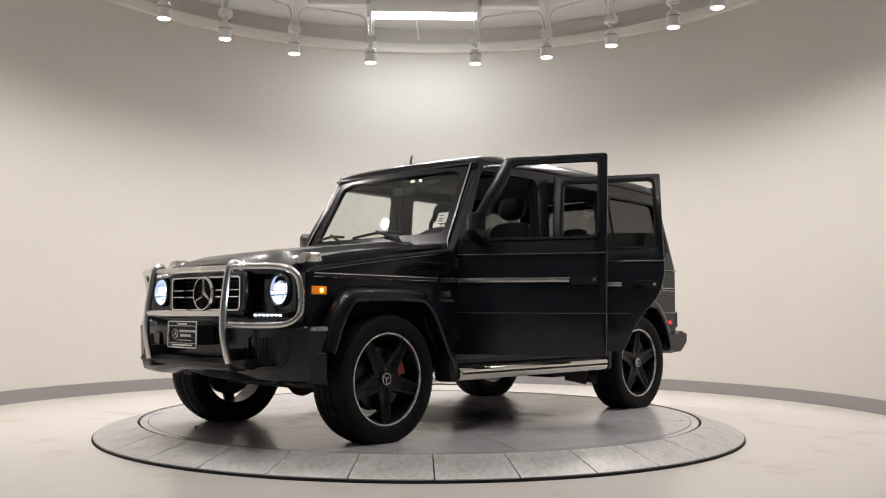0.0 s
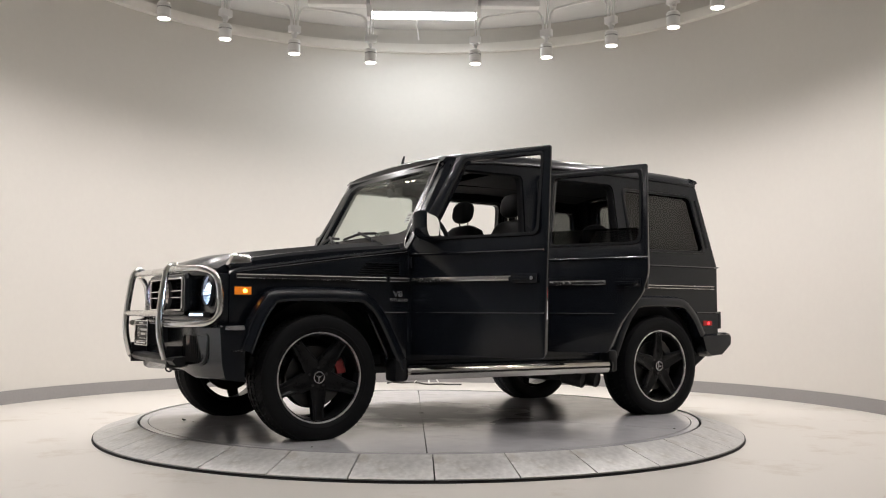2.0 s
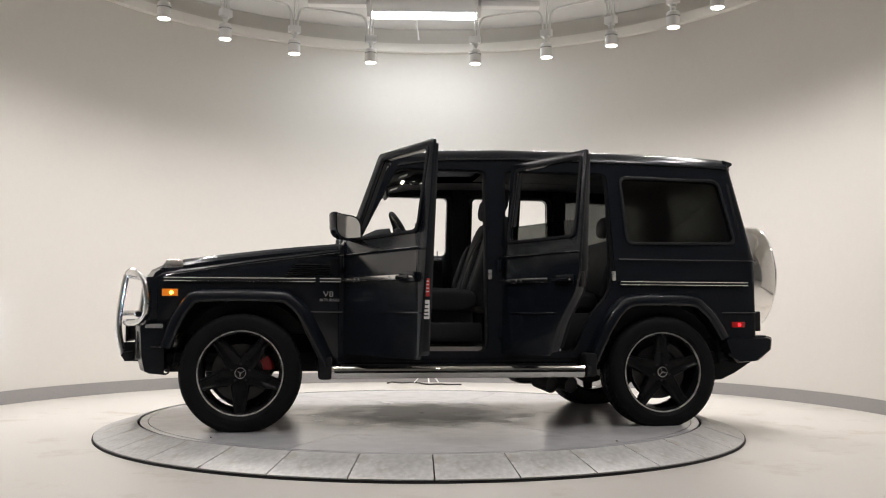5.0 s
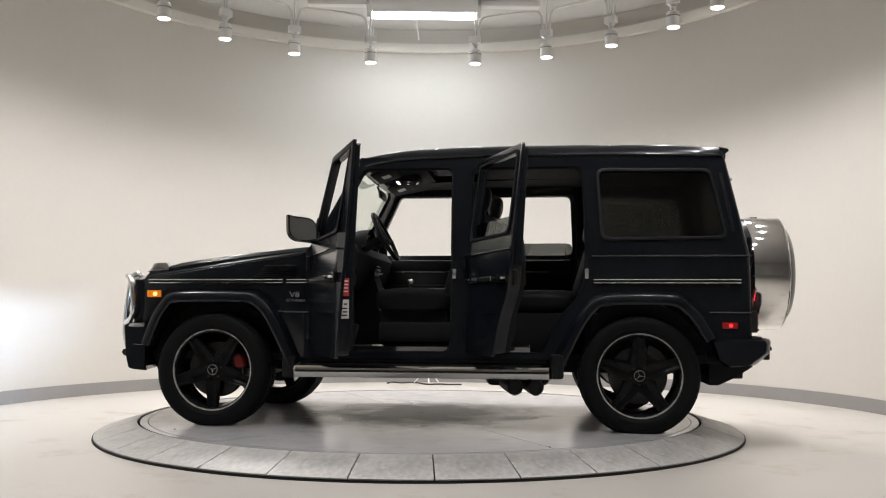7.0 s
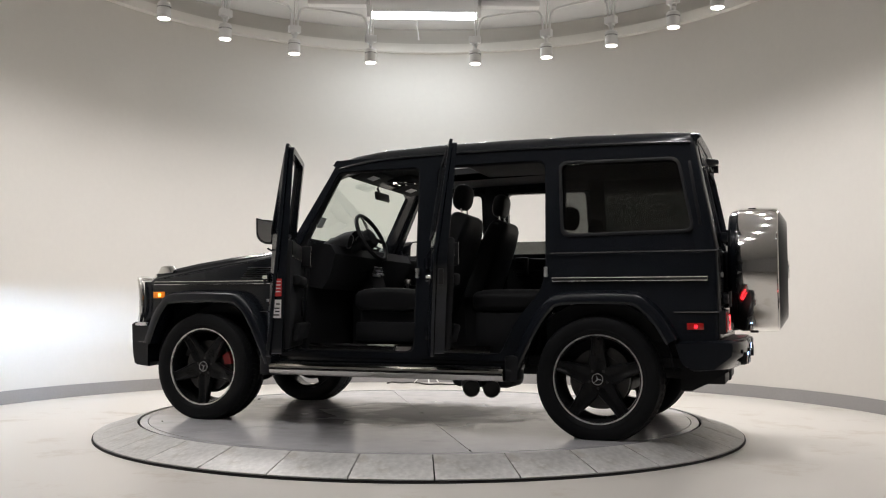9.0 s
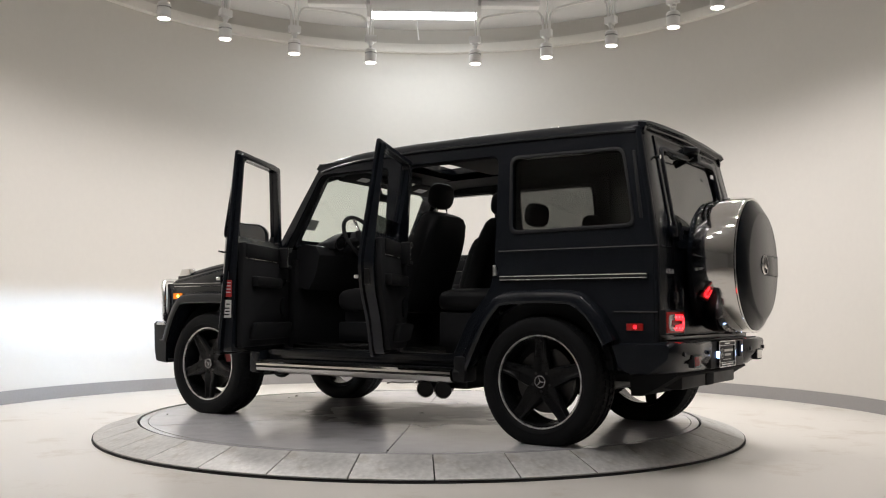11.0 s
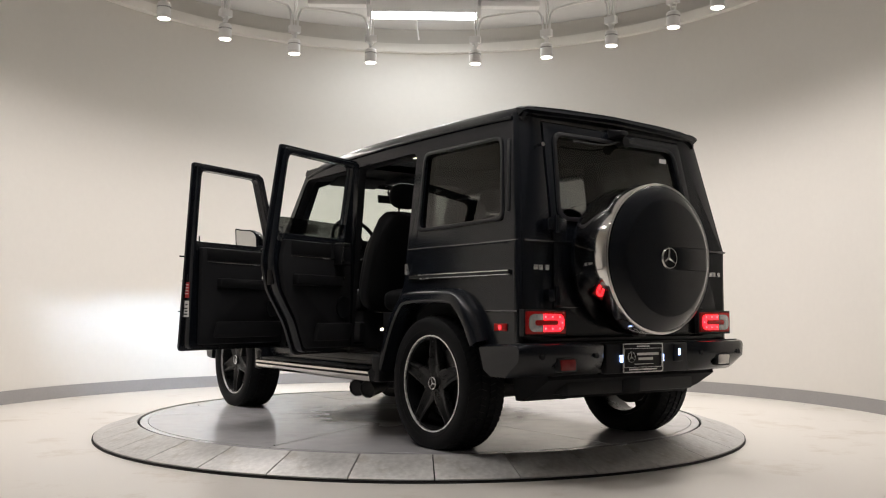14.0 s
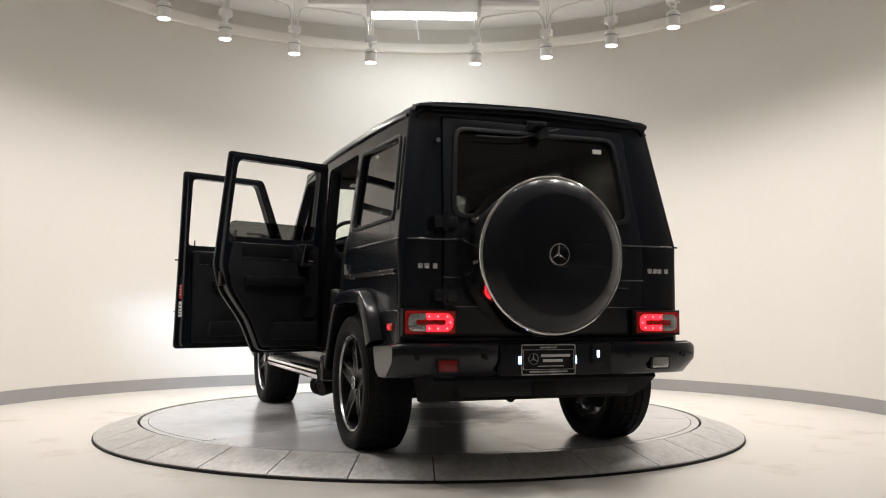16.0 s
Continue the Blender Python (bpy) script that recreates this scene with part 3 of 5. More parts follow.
BACK_OUT = [(-0.807, 0.60), (-0.807, BELT), (-0.703, 1.85), (0.703, 1.85), (0.807, BELT), (0.807, 0.60)]
both("corner_post", lambda: pipe([(-2.117, 0.807, 0.60), (-2.115, 0.807, BELT), (-1.975, 0.704, 1.838)], 0.028, 20), M_PAINT)
REAR_WIN = rounded([(-0.52, 1.285), (-0.475, 1.745), (0.475, 1.745), (0.52, 1.285)], 0.06)
GATE = [(-0.60, 0.64), (-0.60, BELT), (-0.56, 1.815), (0.56, 1.815), (0.60, BELT), (0.60, 0.64)]
part("rear_frame", on_back(plate(BACK_OUT, [GATE], -2.145, -2.08, 0.006, "x")), M_PAINT, car)
inset = [(-0.595, 0.645), (-0.595, BELT), (-0.555, 1.81), (0.555, 1.81), (0.595, BELT), (0.595, 0.645)]
part("tailgate", on_back(plate(inset, [REAR_WIN], -2.152, -2.10, 0.005, "x")), M_PAINT, car)
g = part("rear_window", on_back(plate(rounded([(-0.525, 1.28), (-0.48, 1.75), (0.48, 1.75), (0.525, 1.28)], 0.06), [], -2.135, -2.128, 0, "x")), M_TINT, car, "dark tinted rear glass")
g.visible_shadow = False
part("rear_window_seal", on_back(plate(rounded([(-0.545, 1.262), (-0.495, 1.765), (0.495, 1.765), (0.545, 1.262)], 0.07), [REAR_WIN], -2.162, -2.146, 0.003, "x")), M_PLAST, car)

# windscreen
def screen_pt(u, v):
    """u across from -1 to 1, v up from 0 to 1."""
    w = 0.735 - 0.055 * v
    return (0.748 - 0.302 * v + 0.02 * (1 - u * u), u * w, 1.235 + 0.575 * v)


def screen_ring(inner, depth):
    rows = []
    n = 40
    for i in range(n):
        a = 2 * math.pi * (i + 0.5) / n
        c, s = math.cos(a), math.sin(a)
        k = 1 / max(abs(c), abs(s)) * (1 if max(abs(c), abs(s)) > 0.75 else 0.985)
        u, v = c * k, s * k
        ui, vi = u * inner[0], v * inner[1]
        rows.append([screen_pt(u, 0.5 + v / 2), screen_pt(ui, 0.5 + vi / 2), tuple(Vector(screen_pt(ui, 0.5 + vi / 2)) - Vector((0.03, 0, 0.015))), tuple(Vector(screen_pt(u, 0.5 + v / 2)) - Vector((0.05, 0, 0.025)))])
    rows.append(rows[0])
    return loft(rows, closed=True, caps=False)


part("windscreen_frame", screen_ring((0.90, 0.84), 0.05), M_PAINT, car, angle=40)
def screen_sheet():
    rows = []
    for v in (0.06, 0.35, 0.65, 0.94):
        line = [Vector(screen_pt(-0.92 + 1.84 * i / 8, v)) for i in range(9)]
        rows.append([tuple(p - Vector((0.016, 0, 0.008))) for p in line] + [tuple(p - Vector((0.021, 0, 0.011))) for p in reversed(line)])
    return loft(rows, closed=True)


ws = part("windscreen", screen_sheet(), M_GLASS, car, "clear windscreen glass")
ws.visible_shadow = False


def drip_rail():
    return pipe([(0.775, 0.752, 1.20), (0.762, 0.742, 1.25), (0.47, 0.69, 1.80)], 0.004, 8)


both("pillar_trim", drip_rail, M_BRUSHED, "bright trim along the windscreen pillar")

# floor and inner lining
part("floor_pan", box(-2.08, 1.9, -0.76, 0.76, 0.44, 0.50, 0.01), M_INNER, car)
part("firewall", warp(box(0.66, 0.72, -0.74, 0.74, 0.50, 1.15, 0.01), lean), M_INNER, car)
part("engine_bay", box(0.75, 1.9, -0.60, 0.60, 0.62, 1.0, 0.02), M_PLAST, car)
part("chassis_frame", join(*[box(-2.05, 1.95, y - 0.05, y + 0.05, 0.36, 0.45, 0.01) for y in (-0.45, 0.45)], box(-1.6, -1.25, -0.65, 0.65, 0.28, 0.38, 0.03), box(1.3, 1.55, -0.65, 0.65, 0.28, 0.38, 0.03)), M_PLAST, car)
part("cargo_floor", box(-2.06, -1.12, -0.74, 0.74, 0.50, 0.72, 0.01), M_INNER, car)

# doors: built shut, in the frame of their hinge
def front_door_shape(d0, d1, out, holes, **kw):
    return warp(plate(out, holes, d0, d1, 0.005, **kw), lean)


F_OUT = rounded([(0.755, 0.498), (0.755, 1.20), (0.715, 1.26), (0.445, 1.785), (-0.225, 1.785), (-0.225, 0.498)], [0.03, 0.02, 0.02, 0.03, 0.02, 0.03])
F_WIN = rounded([(0.625, 1.25), (0.385, 1.735), (-0.165, 1.735), (-0.165, 1.25)], [0.03, 0.03, 0.04, 0.05])
R_OUT_D = rounded([(-0.305, 0.498), (-0.305, 1.785), (-1.088, 1.785), (-1.125, 1.05), (-1.085, 0.90), (-0.925, 0.70), (-0.83, 0.498)], [0.03, 0.02, 0.02, 0.04, 0.05, 0.05, 0.03])
R_WIN = rounded([(-0.385, 1.25), (-0.385, 1.735), (-1.035, 1.735), (-1.055, 1.25)], [0.05, 0.04, 0.05, 0.06])
F_HINGE, R_HINGE = (0.755, SIDE - 0.02), (-0.31, SIDE - 0.02)


def make_door(name, label, outer, window, hinge, angle, left, rear):
    k = 1 if left else -1
    root = empty(name, pose(hinge[0], k * hinge[1], 0, 0, 0, -k * angle), car)
    root["label"] = label
    back = pose(-hinge[0], -hinge[1], 0)

    def put(nm, bm, mat, lab="", parent=root):
        bm = moved(bm, back)
        if not left:
            mirror_y(bm)
        return part(nm, bm, mat, parent, lab)
    def slim(x, y, z):
        """The window frame is thinner than the door below it."""
        k2 = min(1, max(0, (z - 1.18) / 0.08))
        return lean(x, y + (SIDE - 0.019 - y) * 0.55 * k2, z)
    skin = put("door_panel", warp(plate(outer, [window], SIDE - 0.018, SIDE + 0.002, 0.004), lean), M_PAINT)
    xs = [p[0] for p in outer]
    x1, x0 = max(xs), min(xs)
    shrink = [(cx + (px - cx) * 0.955, cz + (pz - cz) * 0.97) for (px, pz) in outer for cx, cz in (((x0 + x1) / 2, 1.13),)]
    put("inner_frame", warp(plate(shrink, [window], SIDE - 0.085, SIDE - 0.019, 0.006), slim), M_PAINT)
    low = [(px, min(pz, 1.235)) for px, pz in shrink]
    low = [q for i, q in enumerate(low) if (Vector(q) - Vector(low[i - 1])).length > 1e-3]
    cx, cz = sum(q[0] for q in low) / len(low), 0.86
    low = [(cx + (a - cx) * 0.88, cz + (b - cz) * 0.93) for a, b in low]
    put("door_card", plate(low, [], SIDE - 0.125, SIDE - 0.085, 0.012), M_INNER, "black padded door lining")
    mx = (x0 + x1) / 2
    put("armrest", box(mx - 0.26, mx + 0.20, SIDE - 0.17, SIDE - 0.11, 0.93, 1.0, 0.018), M_LEATHER)
    put("inner_trim_strip", box(x0 + 0.13, x1 - 0.13, SIDE - 0.131, SIDE - 0.123, 1.105, 1.112, 0.001), M_BRUSHED, "thin bright strip on the lining")
    put("upper_lining", box(x0 + 0.13, x1 - 0.30, SIDE - 0.133, SIDE - 0.122, 1.118, 1.205, 0.006), M_LEATHER, "quilted leather upper lining")
    grab = put("grab_handle", join(box(x1 - 0.265, x1 - 0.235, SIDE - 0.185, SIDE - 0.122, 1.075, 1.215, 0.012), box(x1 - 0.265, x1 - 0.165, SIDE - 0.185, SIDE - 0.12, 1.185, 1.215, 0.010), box(x1 - 0.265, x1 - 0.165, SIDE - 0.185, SIDE - 0.12, 1.07, 1.095, 0.010)), M_LEATHER, "boxed grab handle")
    put("handle_trim", pipe([(x1 - 0.268, SIDE - 0.186, 1.075), (x1 - 0.238, SIDE - 0.186, 1.215), (x1 - 0.165, SIDE - 0.186, 1.215)], 0.0025, 6), M_BRUSHED, "thin bright edge", grab)
    put("inner_release", pipe(smooth_path([(x1 - 0.175, SIDE - 0.13, 1.0), (x1 - 0.20, SIDE - 0.155, 0.985), (x1 - 0.25, SIDE - 0.15, 0.95)], 5), 0.006, 8), M_CHROME, "bright inner door release")
    put("door_pocket", warp(box(x0 + 0.20 + (0.14 if rear else 0), x1 - 0.12, SIDE - 0.165, SIDE - 0.12, 0.585, 0.70, 0.02), lambda a, b, c: (a, b - (0.02 if c > 0.66 else 0), c)), M_INNER, "moulded door pocket")
    put("speaker_grille", moved(revolve([(0.0, 0.004), (0.062, 0.004), (0.070, 0.0), (0.070, 0.012), (0.0, 0.012)], 28, "y"), pose(x1 - 0.17, SIDE - 0.137, 0.80)), M_PLAST, "round speaker grille")
    put("lock_pin", moved(cylinder(0.005, 1.235, 1.29, 8), pose(x0 + 0.13, SIDE - 0.05, 0)), M_PLAST)
    # outside trim
    sx0 = x0 + (0.22 if not rear else 0.30)
    put("side_moulding", box(sx0, x1 - 0.02, SIDE, SIDE + 0.014, 0.962, 0.992, 0.004), M_BRUSHED, "bright steel side moulding")
    put("upper_crease", pipe([(x0 + 0.004, SIDE + 0.002, BELT), (x1 - 0.004, SIDE + 0.002, BELT)], 0.006, 10), M_EDGE)
    cx0 = x0 + 0.004 if not rear else x0 + 0.24
    put("lower_crease", pipe([(cx0, SIDE + 0.002, 0.767), (x1 - 0.004, SIDE + 0.002, 0.767)], 0.005, 10), M_EDGE)
    hx = x0 + 0.13
    handle = put("door_handle", join(box(hx - 0.085, hx + 0.085, SIDE, SIDE + 0.012, 0.945, 1.005, 0.005), box(hx - 0.06, hx + 0.095, SIDE + 0.02, SIDE + 0.036, 0.963, 0.985, 0.006), box(hx + 0.075, hx + 0.095, SIDE, SIDE + 0.03, 0.963, 0.985, 0.003)), M_PAINT)
    put("push_button", moved(cylinder(0.011, SIDE + 0.008, SIDE + 0.04, 16, "y"), pose(hx - 0.065, 0, 0.975)), M_CHROME, "round bright lock button", handle)
    seal = [(cx2 + (a - cx2) * 1.02, cz2 + (b - cz2) * 1.03) for (a, b) in window for cx2, cz2 in ((sum(q[0] for q in window) / len(window), sum(q[1] for q in window) / len(window)),)]
    seal2 = [(cx2 + (a - cx2) * 1.055, cz2 + (b - cz2) * 1.07) for (a, b) in window for cx2, cz2 in ((sum(q[0] for q in window) / len(window), sum(q[1] for q in window) / len(window)),)]
    put("window_seal", warp(plate(seal2, [window], SIDE + 0.002, SIDE + 0.009, 0.002), lean), M_INNER)
    for hz in (0.62, 1.09):
        put("door_hinge", join(box(x1 - 0.03, x1 + 0.012, SIDE - 0.012, SIDE + 0.016, hz - 0.035, hz + 0.035, 0.005), moved(cylinder(0.011, hz - 0.045, hz + 0.045, 12), pose(x1 + 0.004, SIDE + 0.012, 0))), M_PAINT, "exposed door hinge")
    # latch and hinge edge
    put("door_latch", box(x0 + 0.02, x0 + 0.045, SIDE - 0.06, SIDE - 0.03, 0.93, 1.02, 0.004), M_IRON)
    return root, put


OPEN_F, OPEN_R = 66.3, 66.3
front_left, put_fl = make_door("front_door", "front door standing open, window lowered", F_OUT, F_WIN, F_HINGE, OPEN_F, True, False)
rear_left, put_rl = make_door("rear_door", "rear door standing open, window mostly lowered", R_OUT_D, R_WIN, R_HINGE, OPEN_R, True, True)
front_right, put_fr = make_door("front_door", "closed front door, window lowered", F_OUT, F_WIN, F_HINGE, 0, False, False)
rear_right, put_rr = make_door("rear_door", "closed rear door, window mostly lowered", R_OUT_D, R_WIN, R_HINGE, 0, False, True)
for put, hgt in ((put_rl, 0.10), (put_rr, 0.10)):
    g = put("window_pane", warp(plate(rounded([(-0.36, 1.20), (-0.36, 1.25 + hgt), (-1.05, 1.25 + hgt), (-1.06, 1.20)], [0, 0.02, 0.05, 0]), [], SIDE - 0.034, SIDE - 0.028, 0), lean), M_TINT, "tinted glass, lowered")
    g.visible_shadow = False
put_fl("warning_sticker", moved(box(-0.003, 0, -0.056, 0, 0.0, 0.105, 0), pose(-0.204, SIDE - 0.024, 0.86)), M_REDPAPER, "red warning sticker")
put_fl("data_sticker", moved(box(-0.003, 0, -0.056, 0, 0.0, 0.11, 0), pose(-0.204, SIDE - 0.024, 0.73)), M_WHITEPAPER, "white data sticker")

for z, w in ((0.945, 0.036), (0.925, 0.042), (0.905, 0.03), (0.885, 0.04)):
    put_fl("sticker_bar", box(-0.2085, -0.2065, SIDE - 0.074, SIDE - 0.074 + w, z, z + 0.006, 0), M_WHITEPAPER)
for z, w in ((0.81, 0.02), (0.785, 0.03), (0.765, 0.026), (0.745, 0.035)):
    put_fl("sticker_bar", box(-0.2085, -0.2065, SIDE - 0.07, SIDE - 0.07 + w, z, z + 0.008, 0), M_PLAST)

# wheels
TYRE_R, TRACK = 0.374, 0.764


def make_wheel(x, side, spin, drop=0.0):
    """Axis along y, outer face towards +y; the tyre is pressed flat where it stands."""
    w = empty("wheel", pose(x, side * TRACK, TYRE_R - drop, 0, 0, 0 if side > 0 else 180), car)
    w["label"] = "black five-spoke alloy wheel with a bright rim edge"
    floor_z = -(TYRE_R - drop) + 0.001

    def pressed(bm):
        for v in bm.verts:
            if v.co.z < floor_z:
                v.co.y *= 1 + 0.9 * (floor_z - v.co.z)
                v.co.z = floor_z
        return bm
    prof = [(0.268, 0.100), (0.276, 0.116), (0.290, 0.128), (0.315, 0.137), (0.342, 0.138), (0.362, 0.132), (0.376, 0.118), (0.383, 0.098), (0.385, 0.05), (0.385, -0.05), (0.383, -0.098), (0.376, -0.118), (0.362, -0.132), (0.342, -0.138), (0.315, -0.137), (0.290, -0.128), (0.268, -0.105)]
    tyre = part("tyre", pressed(revolve(prof, 96, "y", closed=True)), M_RUBBER, w)
    part("bead_ring", revolve([(0.2945, 0.1300), (0.299, 0.1340), (0.303, 0.1345), (0.305, 0.1335)], 72, "y", caps=False), M_RUBBER, tyre)
    blocks = []
    for i in range(64):
        a = 2 * math.pi * i / 64
        for (y0, y1, tw) in ((0.058, 0.122, 0.5), (0.012, 0.048, -0.35), (-0.048, -0.012, 0.35), (-0.122, -0.058, -0.5)):
            bm = bmesh.new()
            hw = 0.0145
            vs = []
            for r, y, k in ((0.378, y0, -1), (0.378, y0, 1), (0.378, y1, 1), (0.378, y1, -1), (0.393, y0, -1), (0.393, y0, 1), (0.393, y1, 1), (0.393, y1, -1)):
                rr = r - (0.016 if abs(y) > 0.1 else 0.0)
                b = a + (k * hw + tw * (y - (y0 + y1) / 2)) / r
                vs.append(bm.verts.new((rr * math.cos(b), y, rr * math.sin(b))))
            for f in ((4, 5, 6, 7), (0, 1, 5, 4), (1, 2, 6, 5), (2, 3, 7, 6), (3, 0, 4, 7)):
                bm.faces.new([vs[k] for k in f])
            blocks.append(bm)
    part("tread", pressed(join(*blocks)), M_RUBBER, tyre, smooth=False)
    part("rim_barrel", revolve([(0.270, 0.104), (0.258, 0.098), (0.250, 0.06), (0.240, -0.10), (0.266, -0.11), (0.270, 0.0)], 64, "y", closed=True), M_RIM, w)
    part("rim_edge", revolve([(0.2745, 0.108), (0.274, 0.1165), (0.2665, 0.1165), (0.264, 0.106)], 72, "y", closed=True), M_ALU, w, "bright machined rim edge")
    turn = radians(spin)
    for i in range(5):
        a = 2 * math.pi * i / 5 + math.pi / 2 - turn
        rows = []
        for r, hw, y1, th in ((0.035, 0.040, 0.086, 0.05), (0.075, 0.060, 0.090, 0.048), (0.105, 0.057, 0.094, 0.046), (0.15, 0.049, 0.098, 0.042), (0.20, 0.043, 0.100, 0.036), (0.245, 0.040, 0.101, 0.03), (0.266, 0.043, 0.100, 0.025)):
            g = 0.017 if 0.1 < r < 0.25 else 0.006
            e = min(0.017, hw * 0.36)
            rows.append([(r, -hw, y1 - 0.020), (r, -hw + 0.007, y1 - 0.002), (r, -hw + 0.007 + e * 0.7, y1), (r, -0.010, y1 - g), (r, 0.010, y1 - g), (r, hw - 0.007 - e * 0.7, y1), (r, hw - 0.007, y1 - 0.002), (r, hw, y1 - 0.020), (r, hw - 0.002, y1 - th), (r, -hw + 0.002, y1 - th)])
        part("spoke", loft([[(r * math.cos(a) - q * math.sin(a), y, r * math.sin(a) + q * math.cos(a)) for r, q, y in row] for row in rows], closed=True), M_RIM, w, angle=50)
    part("hub", revolve([(0.0, 0.086), (0.040, 0.088), (0.070, 0.080), (0.082, 0.055), (0.08, -0.02), (0.0, -0.02)], 40, "y"), M_RIM, w)
    for i in range(5):
        a = 2 * math.pi * (i + 0.5) / 5 + math.pi / 2 - turn
        part("lug_bolt", moved(cylinder(0.0095, 0.07, 0.090, 6, "y"), pose(0.058 * math.cos(a), 0, 0.058 * math.sin(a))), M_IRON, w)
    a = math.pi / 2 - turn
    part("valve", pipe([(0.255 * math.cos(a + 0.03), 0.085, 0.255 * math.sin(a + 0.03)), (0.235 * math.cos(a + 0.03), 0.105, 0.235 * math.sin(a + 0.03))], 0.005, 8), M_PLAST, w)
    cap = part("centre_cap", revolve([(0, 0.103), (0.034, 0.101), (0.038, 0.095), (0.038, 0.08)], 32, "y"), M_RIM, w)
    part("emblem", moved(star(0.036, "y", 0.1025, True, 0.004), pose(0, 0, 0, 0, spin + 20, 0)), M_ALU, cap, "bright ring emblem")
    part("brake_backplate", revolve([(0.06, -0.01), (0.190, -0.012), (0.192, -0.03), (0.06, -0.05)], 40, "y", closed=True), M_GAP, w)
    part("brake_disc", revolve([(0.10, 0.035), (0.185, 0.035), (0.185, 0.005), (0.10, 0.005)], 48, "y", closed=True), M_IRON, w)
    return w


def star(r, axis, h, spokes=True, t=0.005, rim=0.13):
    """A ring with three bars."""
    bms = [revolve([(r, 0), (r - r * 0.06, t), (r - r * rim, t), (r - r * rim, 0)], 40, "y", closed=True)]
    if spokes:
        for i in range(3):
            a = math.pi / 2 + 2 * math.pi * i / 3
            d, s = Vector((math.cos(a), 0, math.sin(a))), Vector((-math.sin(a), 0, math.cos(a)))
            rows = [[tuple(d * q - s * w), tuple(d * q + Vector((0, t, 0))), tuple(d * q + s * w)] for q, w in ((0.0, r * 1.15 * rim), (r * 0.3, r * 0.77 * rim), (r * 0.92, r * 0.15 * rim))]
            bms.append(loft(rows, closed=True))
    bm = join(*bms)
    if axis == "y":
        return moved(bm, pose(0, h, 0))
    if axis == "x":                   # faces forwards
        return moved(bm, pose(h, 0, 0, 0, 0, -90))
    return moved(bm, pose(h, 0, 0, 0, 0, 90))


make_wheel(1.425, 1, 36)
make_wheel(-1.425, 1, 0, 0.008)
make_wheel(1.425, -1, 20)
make_wheel(-1.425, -1, 33, 0.008)


def caliper(x):
    rows = []
    for i in range(7):
        a = radians(6 + 26 * i / 6) if x > 0 else radians(10 + 60 * i / 6)
        a = math.pi - a if x < 0 else math.pi - a
        rows.append([(x + r * math.cos(a), y, TYRE_R + r * math.sin(a)) for r, y in ((0.145, TRACK + 0.052), (0.20, TRACK + 0.052), (0.215, TRACK + 0.03), (0.215, TRACK - 0.03), (0.13, TRACK - 0.03))])
    return loft(rows, closed=True)


for x in (1.425, -1.425):
    both("brake_caliper", lambda: caliper(x), M_RED if x > 0 else M_IRON, "red brake caliper" if x > 0 else "")
for x, y0, y1 in ((1.425, 0.08, 0.32), (-1.425, -0.12, 0.12)):
    part("axle", moved(join(cylinder(0.05, -0.66, 0.66, 16, "y"), cylinder(0.12, y0, y1, 20, "y", 0.03)), pose(x, 0, TYRE_R)), M_PLAST, car)

# flared wheel arches
def flare(line):
    rows = []
    n = len(line)
    for i, (x, z) in enumerate(line):
        a, b = Vector(line[max(0, i - 1)]), Vector(line[min(n - 1, i + 1)])
        t = (b - a).normalized()
        nx, nz = -t.y, t.x           # towards the outside of the arch
        def q(off, y):
            return (x + nx * off, y, z + nz * off)
        rows.append([q(0.0, SIDE - 0.06), q(0.06, SIDE - 0.04), q(0.079, SIDE + 0.002), q(0.078, SIDE + 0.012), q(0.066, SIDE + 0.060), q(0.060, SIDE + 0.070), q(0.052, SIDE + 0.076), q(0.014, SIDE + 0.087), q(0.004, SIDE + 0.085), q(-0.004, SIDE + 0.078), q(-0.008, SIDE + 0.05)])
    return loft(rows, closed=True)


def bend_line(pts, n=4):
    return [(p.x, p.z) for p in smooth_path([(x, 0, z) for x, z in pts], n)]


F_ARCH = bend_line([(0.885, 0.40), (0.93, 0.50), (1.045, 0.72), (1.13, 0.812), (1.22, 0.836), (1.66, 0.834), (1.735, 0.80), (1.80, 0.70), (1.865, 0.53)])
R_ARCH = bend_line([(-1.845, 0.585), (-1.77, 0.71), (-1.70, 0.782), (-1.61, 0.824), (-1.23, 0.822), (-1.14, 0.778), (-1.06, 0.67), (-0.99, 0.53), (-0.93, 0.40)])
both("front_arch_flare", lambda: flare(F_ARCH), M_PAINT)
both("rear_arch_flare", lambda: flare(R_ARCH), M_PAINT)


def arch_liner(cx):
    rows = []
    for i in range(15):
        a = math.pi * i / 14
        rows.append([(cx, 0.42, 0.42)] + [(cx + 0.455 * math.cos(a), y, 0.42 + 0.43 * math.sin(a)) for y in (0.42, SIDE - 0.02)])
    return loft(rows)


for cx in (1.40, -1.415):
    both("arch_liner", lambda: arch_liner(cx), M_PLAST)

